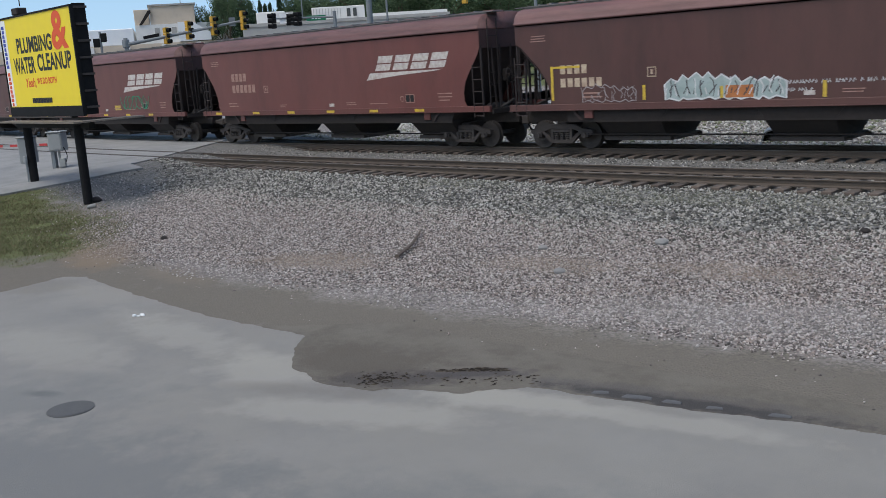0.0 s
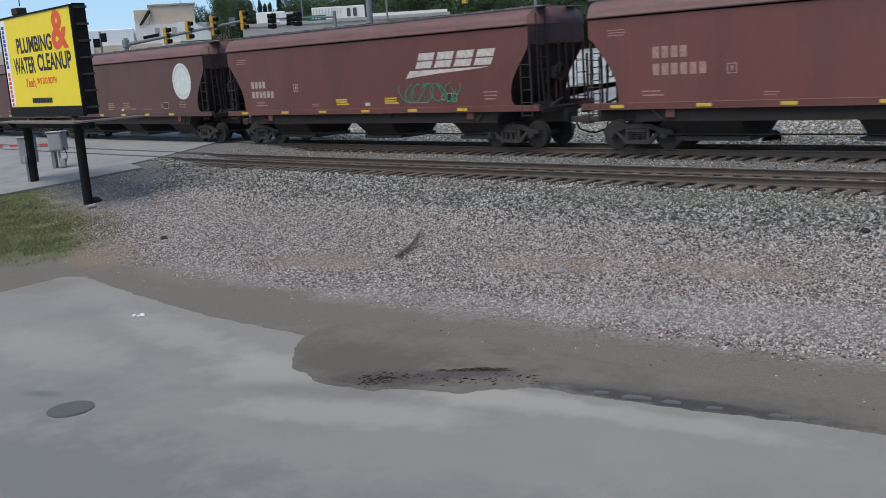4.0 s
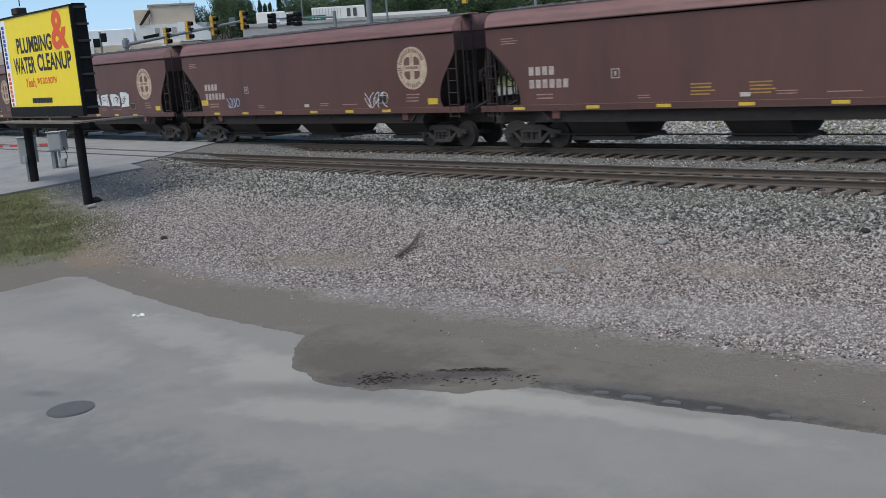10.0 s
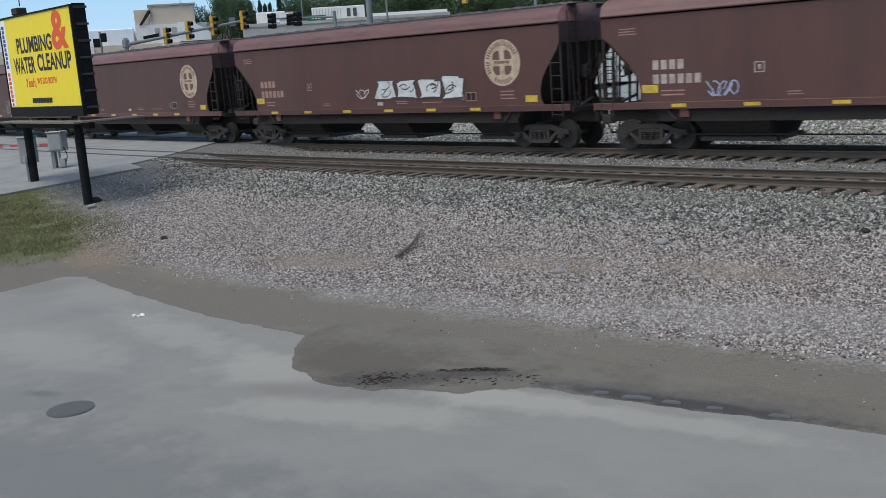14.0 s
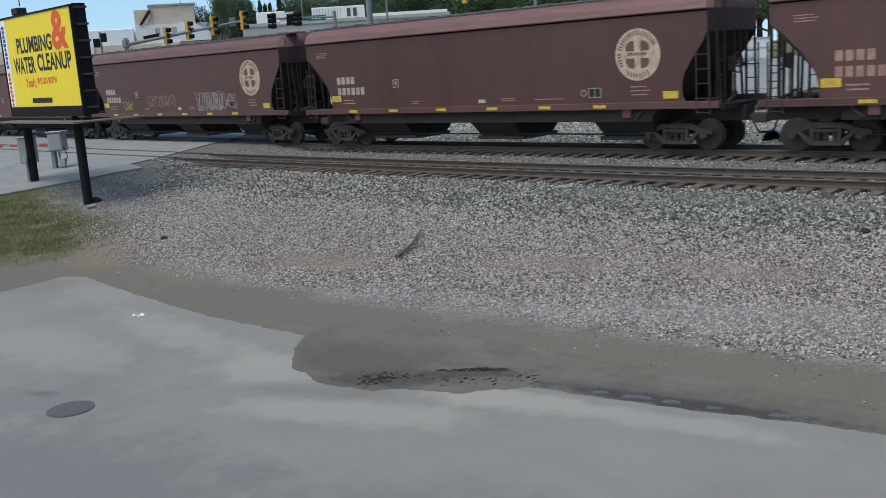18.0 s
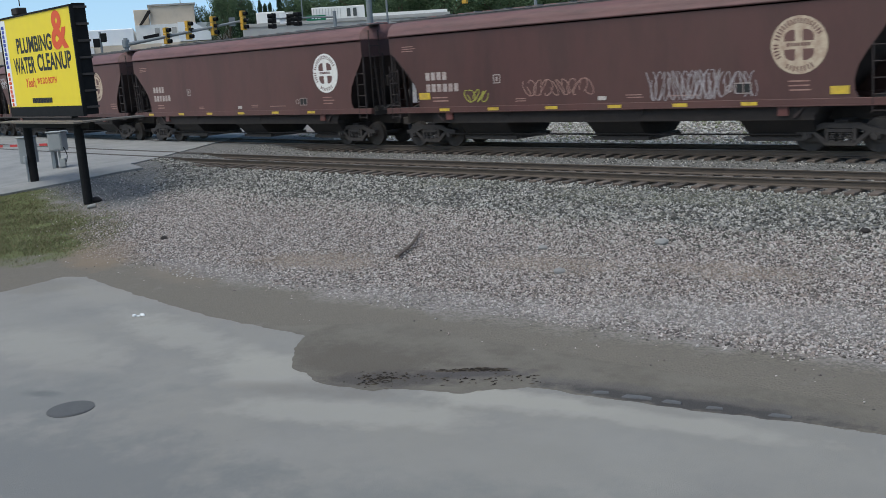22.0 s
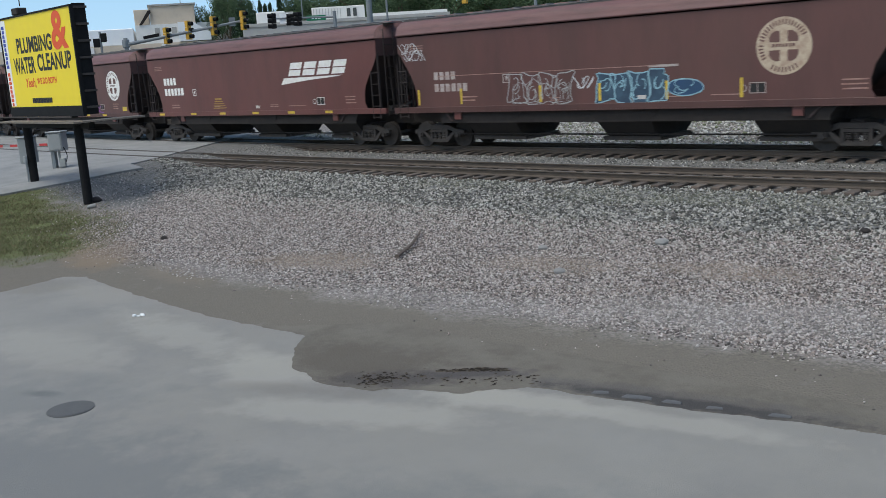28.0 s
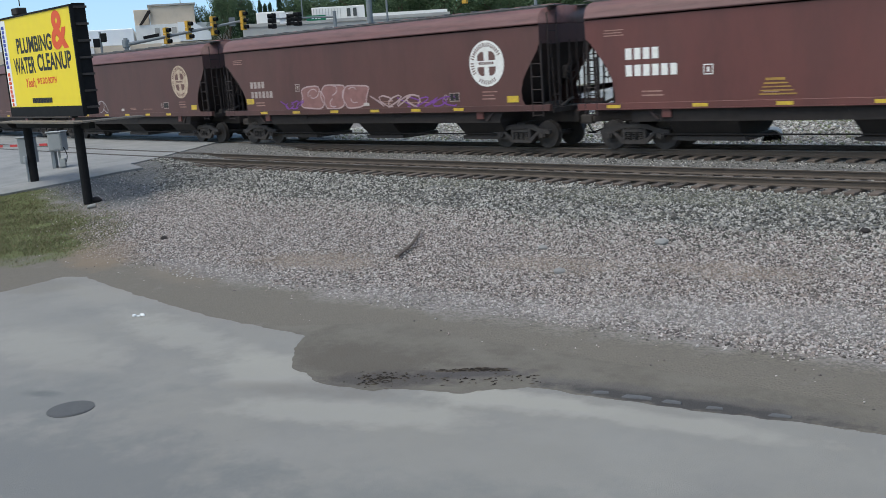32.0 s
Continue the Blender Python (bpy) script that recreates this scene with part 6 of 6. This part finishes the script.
def conifer(h, seed):
    r = random.Random(seed)
    t = thing("conifer", "dark green pine tree beyond the railway", "tree", "pines beyond the road")
    bm = bmesh.new()
    tube(bm, (0, 0, -0.5), (0, 0, h * 0.97), h * 0.022, 8, 0.03)
    cs = []
    for k in range(34):
        z = h * (0.18 + 0.8 * k / 34)
        L = h * 0.24 * (1.05 - k / 34) * r.uniform(0.7, 1.15)
        a = k * 2.4
        tube(bm, (0, 0, z), (L * math.cos(a), L * math.sin(a), z + L * 0.12), 0.05, 5, 0.02)
        cs += [(L * f * math.cos(a), L * f * math.sin(a), z + L * 0.12 * f, h * 0.045) for f in (0.45, 0.75, 1.0)]
    part("trunk", bm, M_BARK, t)
    c = new("crown", leaf_mesh("crown", cs, 14000, h * 0.009, M_NEEDLE, seed))
    c.parent = t
    tagged(c, kind="stuff")
    return t


kinds = [tree(14, 1), tree(16, 2), tree(13, 3)]
rt = random.Random(12)
spots = []
for k in range(64):
    a = radians(-55 + k * 0.72 + rt.uniform(-0.2, 0.2))          # bearing from the camera, measured from +y
    d = rt.uniform(150, 185) if k < 14 else rt.uniform(128, 170)
    if k < 9 or k > 55:
        continue
    spots.append((d * math.sin(a), d * math.cos(a), k))
first = set()
for x, y, k in spots:
    b = kinds[k % 3]
    v = y - NEAR_Y - bend(max(-90, x))
    m = pose(x, y, ground_z(x, v), 0, 0, rt.uniform(0, 360))
    if b in first:
        copy_thing(b, m)
    else:
        b.matrix_basis = m
        first.add(b)


def far_woods():
    """A distant wooded ridge of leaf clumps."""
    r = random.Random(31)
    cs = []
    for k in range(260):
        a, d = radians(-50.5 + 25 * k / 260), r.uniform(230, 260)
        for z in (3, 7, 10.5):
            cs.append((d * math.sin(a), d * math.cos(a), z + r.uniform(-1.5, 2.5), r.uniform(3.5, 5.5)))
    ob = new("far_woods", leaf_mesh("far_woods", cs, 80000, 0.45, M_LEAF, 33))
    tagged(ob, "distant dark green wooded ridge", "woods", kind="stuff")


far_woods()
pine = conifer(10.6, 5)
pine.matrix_basis = pose(-90.8, 73.5, -0.1)
copy_thing(pine, pose(-97.0, 79.5, -0.1, 0, 0, 70))
# narrow crowns in a row behind the factory and the store
for k, (a, d, h, w) in enumerate(((-53.6, 152, 12.4, 0.3), (-53.25, 154, 13.0, 0.34), (-52.85, 157, 12.2, 0.3), (-52.2, 150, 15.2, 0.42), (-51.75, 147, 16.4, 0.45), (-51.2, 152, 15.6, 0.45), (-50.75, 156, 14.4, 0.4))):
    copy_thing(kinds[k % 3], pose(d * math.sin(radians(a)), d * math.cos(radians(a)), 0.5, 0, 0, 50 * k) @ Matrix.Diagonal((w, w, h / (14, 16, 13)[k % 3], 1)))
for k in range(14):
    a, d = radians(-50.5 + 0.27 * k), 160 + 7 * (k % 3)
    copy_thing(pine, pose(d * math.sin(a), d * math.cos(a), 0.3, 0, 0, 40 * k) @ Matrix.Diagonal((0.55, 0.55, (1.33, 1.22, 1.42, 1.27)[k % 4], 1)))

# ---------------------------------------------------------------- beyond the far track
M_SILVER = mat("silver_car_paint", (0.55, 0.57, 0.60), 0.3, 0.3)
M_TYRE = mat("tyre_rubber", (0.02, 0.02, 0.02), 0.9)


def parked_car(x, y, z, turn, label):
    t = thing("car", label, "car", "cars in the lot", m=pose(x, y, z, 0, 0, turn))
    bm = bmesh.new()
    prism(bm, [(-2.2, 0.3), (-2.25, 0.65), (-2.1, 0.86), (-1.2, 0.95), (-0.5, 1.42), (1.0, 1.46), (1.75, 1.0), (2.2, 0.92), (2.25, 0.35)], -0.85, 0.85)
    bmesh.ops.bevel(bm, geom=list(bm.edges), offset=0.06, segments=2, affect="EDGES")
    part("body", bm, M_SILVER, t, smooth=True)
    for k in (-1, 1):
        bm = bmesh.new()
        prism(bm, [(-1.0, 0.98), (-0.45, 1.36), (0.2, 1.39), (0.2, 0.98)], k * 0.846, k * 0.862)
        part("side_window", bm, M_GLASS, t)
        bm = bmesh.new()
        prism(bm, [(0.28, 0.98), (0.28, 1.39), (0.95, 1.4), (1.5, 1.0)], k * 0.846, k * 0.862)
        part("side_window", bm, M_GLASS, t)
        for wx in (-1.4, 1.4):
            bm = bmesh.new()
            tube(bm, (wx, k * 0.66, 0.33), (wx, k * 0.88, 0.33), 0.33, 18)
            w = part("wheel", bm, M_TYRE, t)
            bm = bmesh.new()
            tube(bm, (wx, k * 0.87, 0.33), (wx, k * 0.895, 0.33), 0.2, 12)
            part("rim", bm, M_POLE, w)
    for k in (-0.6, 0.6):
        part("headlight", boxes((-2.27, -2.2, k - 0.18, k + 0.18, 0.66, 0.8), bevel=0.02), M_PAPER, t)
    return t


def on_ground(x, y):
    return ground_z(x, y - NEAR_Y - bend(max(-90, x))) + 0.06


parked_car(-17.3, 61.8, on_ground(-17.3, 61.8), 8, "silver saloon car parked in the pale lot")
parked_car(-29.3, 66.0, on_ground(-29.3, 66.0), 12, "silver saloon car farther along the pale lot")
t = thing("culvert_pipe", "round concrete culvert pipe end among the rocks", "pipe", m=pose(-12.65, 32.75, -0.22, 0, 0, 20))
bm = bmesh.new()
ring = [(0.30 * math.cos(k * math.pi / 12), 0.30 * math.sin(k * math.pi / 12)) for k in range(24)]
for r0, r1, y0, y1 in ((0.30, 0.35, -0.4, 0.8),):
    vs = [[bm.verts.new((q * math.cos(k * math.pi / 12), yy, q * math.sin(k * math.pi / 12))) for k in range(24)] for q, yy in ((r0, y1), (r0, y0), (r1, y0), (r1, y1))]
    for a, b in zip(vs, vs[1:]):
        for k in range(24):
            bm.faces.new((a[k], a[(k + 1) % 24], b[(k + 1) % 24], b[k]))
part("barrel", bm, M_POLE, t)
# black disc across the barrel stands in for the pipe's unlit inside
bm = bmesh.new()
tube(bm, (0, 0.75, 0), (0, 0.8, 0), 0.31, 24)
part("inner_end", bm, M_BLACKSTEEL, t)

# ---------------------------------------------------------------- movement
TRAVEL = [(0.0, -2.14), (0.5, 0.08), (1.0, 3.1), (1.5, 6.1), (2.0, 9.1), (2.5, 11.34), (3.0, 14.37), (3.5, 16.67), (4.5, 22.43), (5.5, 28.19), (6.0, 31.27), (6.5, 33.9), (7.0, 36.94), (7.5, 39.69),
          (8.0, 42.75), (8.5, 45.45), (9.0, 48.58), (9.5, 51.34), (10.0, 54.5), (10.5, 57.22), (11.0, 60.33), (11.5, 62.69), (12.0, 65.82), (12.5, 69.03), (13.0, 72.26), (13.5, 74.67), (14.0, 78.3), (14.5, 81.1),
          (15.5, 87.26), (16.5, 93.43), (17.0, 96.73), (17.5, 99.69), (18.0, 102.98), (18.5, 105.82), (19.0, 109.18), (19.5, 112.05), (20.0, 115.37), (20.5, 118.29), (21.0, 121.62), (21.5, 124.11), (22.0, 127.5), (22.5, 130.92),
          (23.0, 134.29), (23.5, 136.82), (24.0, 140.63), (24.5, 143.57), (25.0, 147.0), (25.5, 150.02), (26.5, 156.5), (27.5, 162.97), (28.0, 166.48), (28.5, 169.59), (29.0, 173.05), (29.5, 176.14), (30.0, 179.65), (30.5, 182.28),
          (31.0, 185.84), (31.5, 189.46), (32.0, 193.04)]
TRUCK_Y = FAR_Y + GAUGE / 2
WHEEL_R = 0.455


def travelled(t):
    for (a, s), (b, u) in zip(TRAVEL, TRAVEL[1:]):
        if t <= b:
            return s + (u - s) * (t - a) / (b - a)
    return TRAVEL[-1][1]


def motions():
    times = [k / 15 for k in range(481)]
    turns = [math.degrees((travelled(t) - TRAVEL[0][1]) / WHEEL_R) for t in times]
    for i, c in enumerate(CARS):
        walk(c, [(t, track_pose(s - PITCH * i - 6.6 + SHIFT[i], TRUCK_Y)) for t, s in TRAVEL])
        for w in c.children_recursive:
            if w.name.startswith("wheelset"):
                x = w.matrix_basis.translation.x
                walk(w, [(t, pose(x, 0, WHEEL_R, 0, q, 0)) for t, q in zip(times, turns)])


motions()
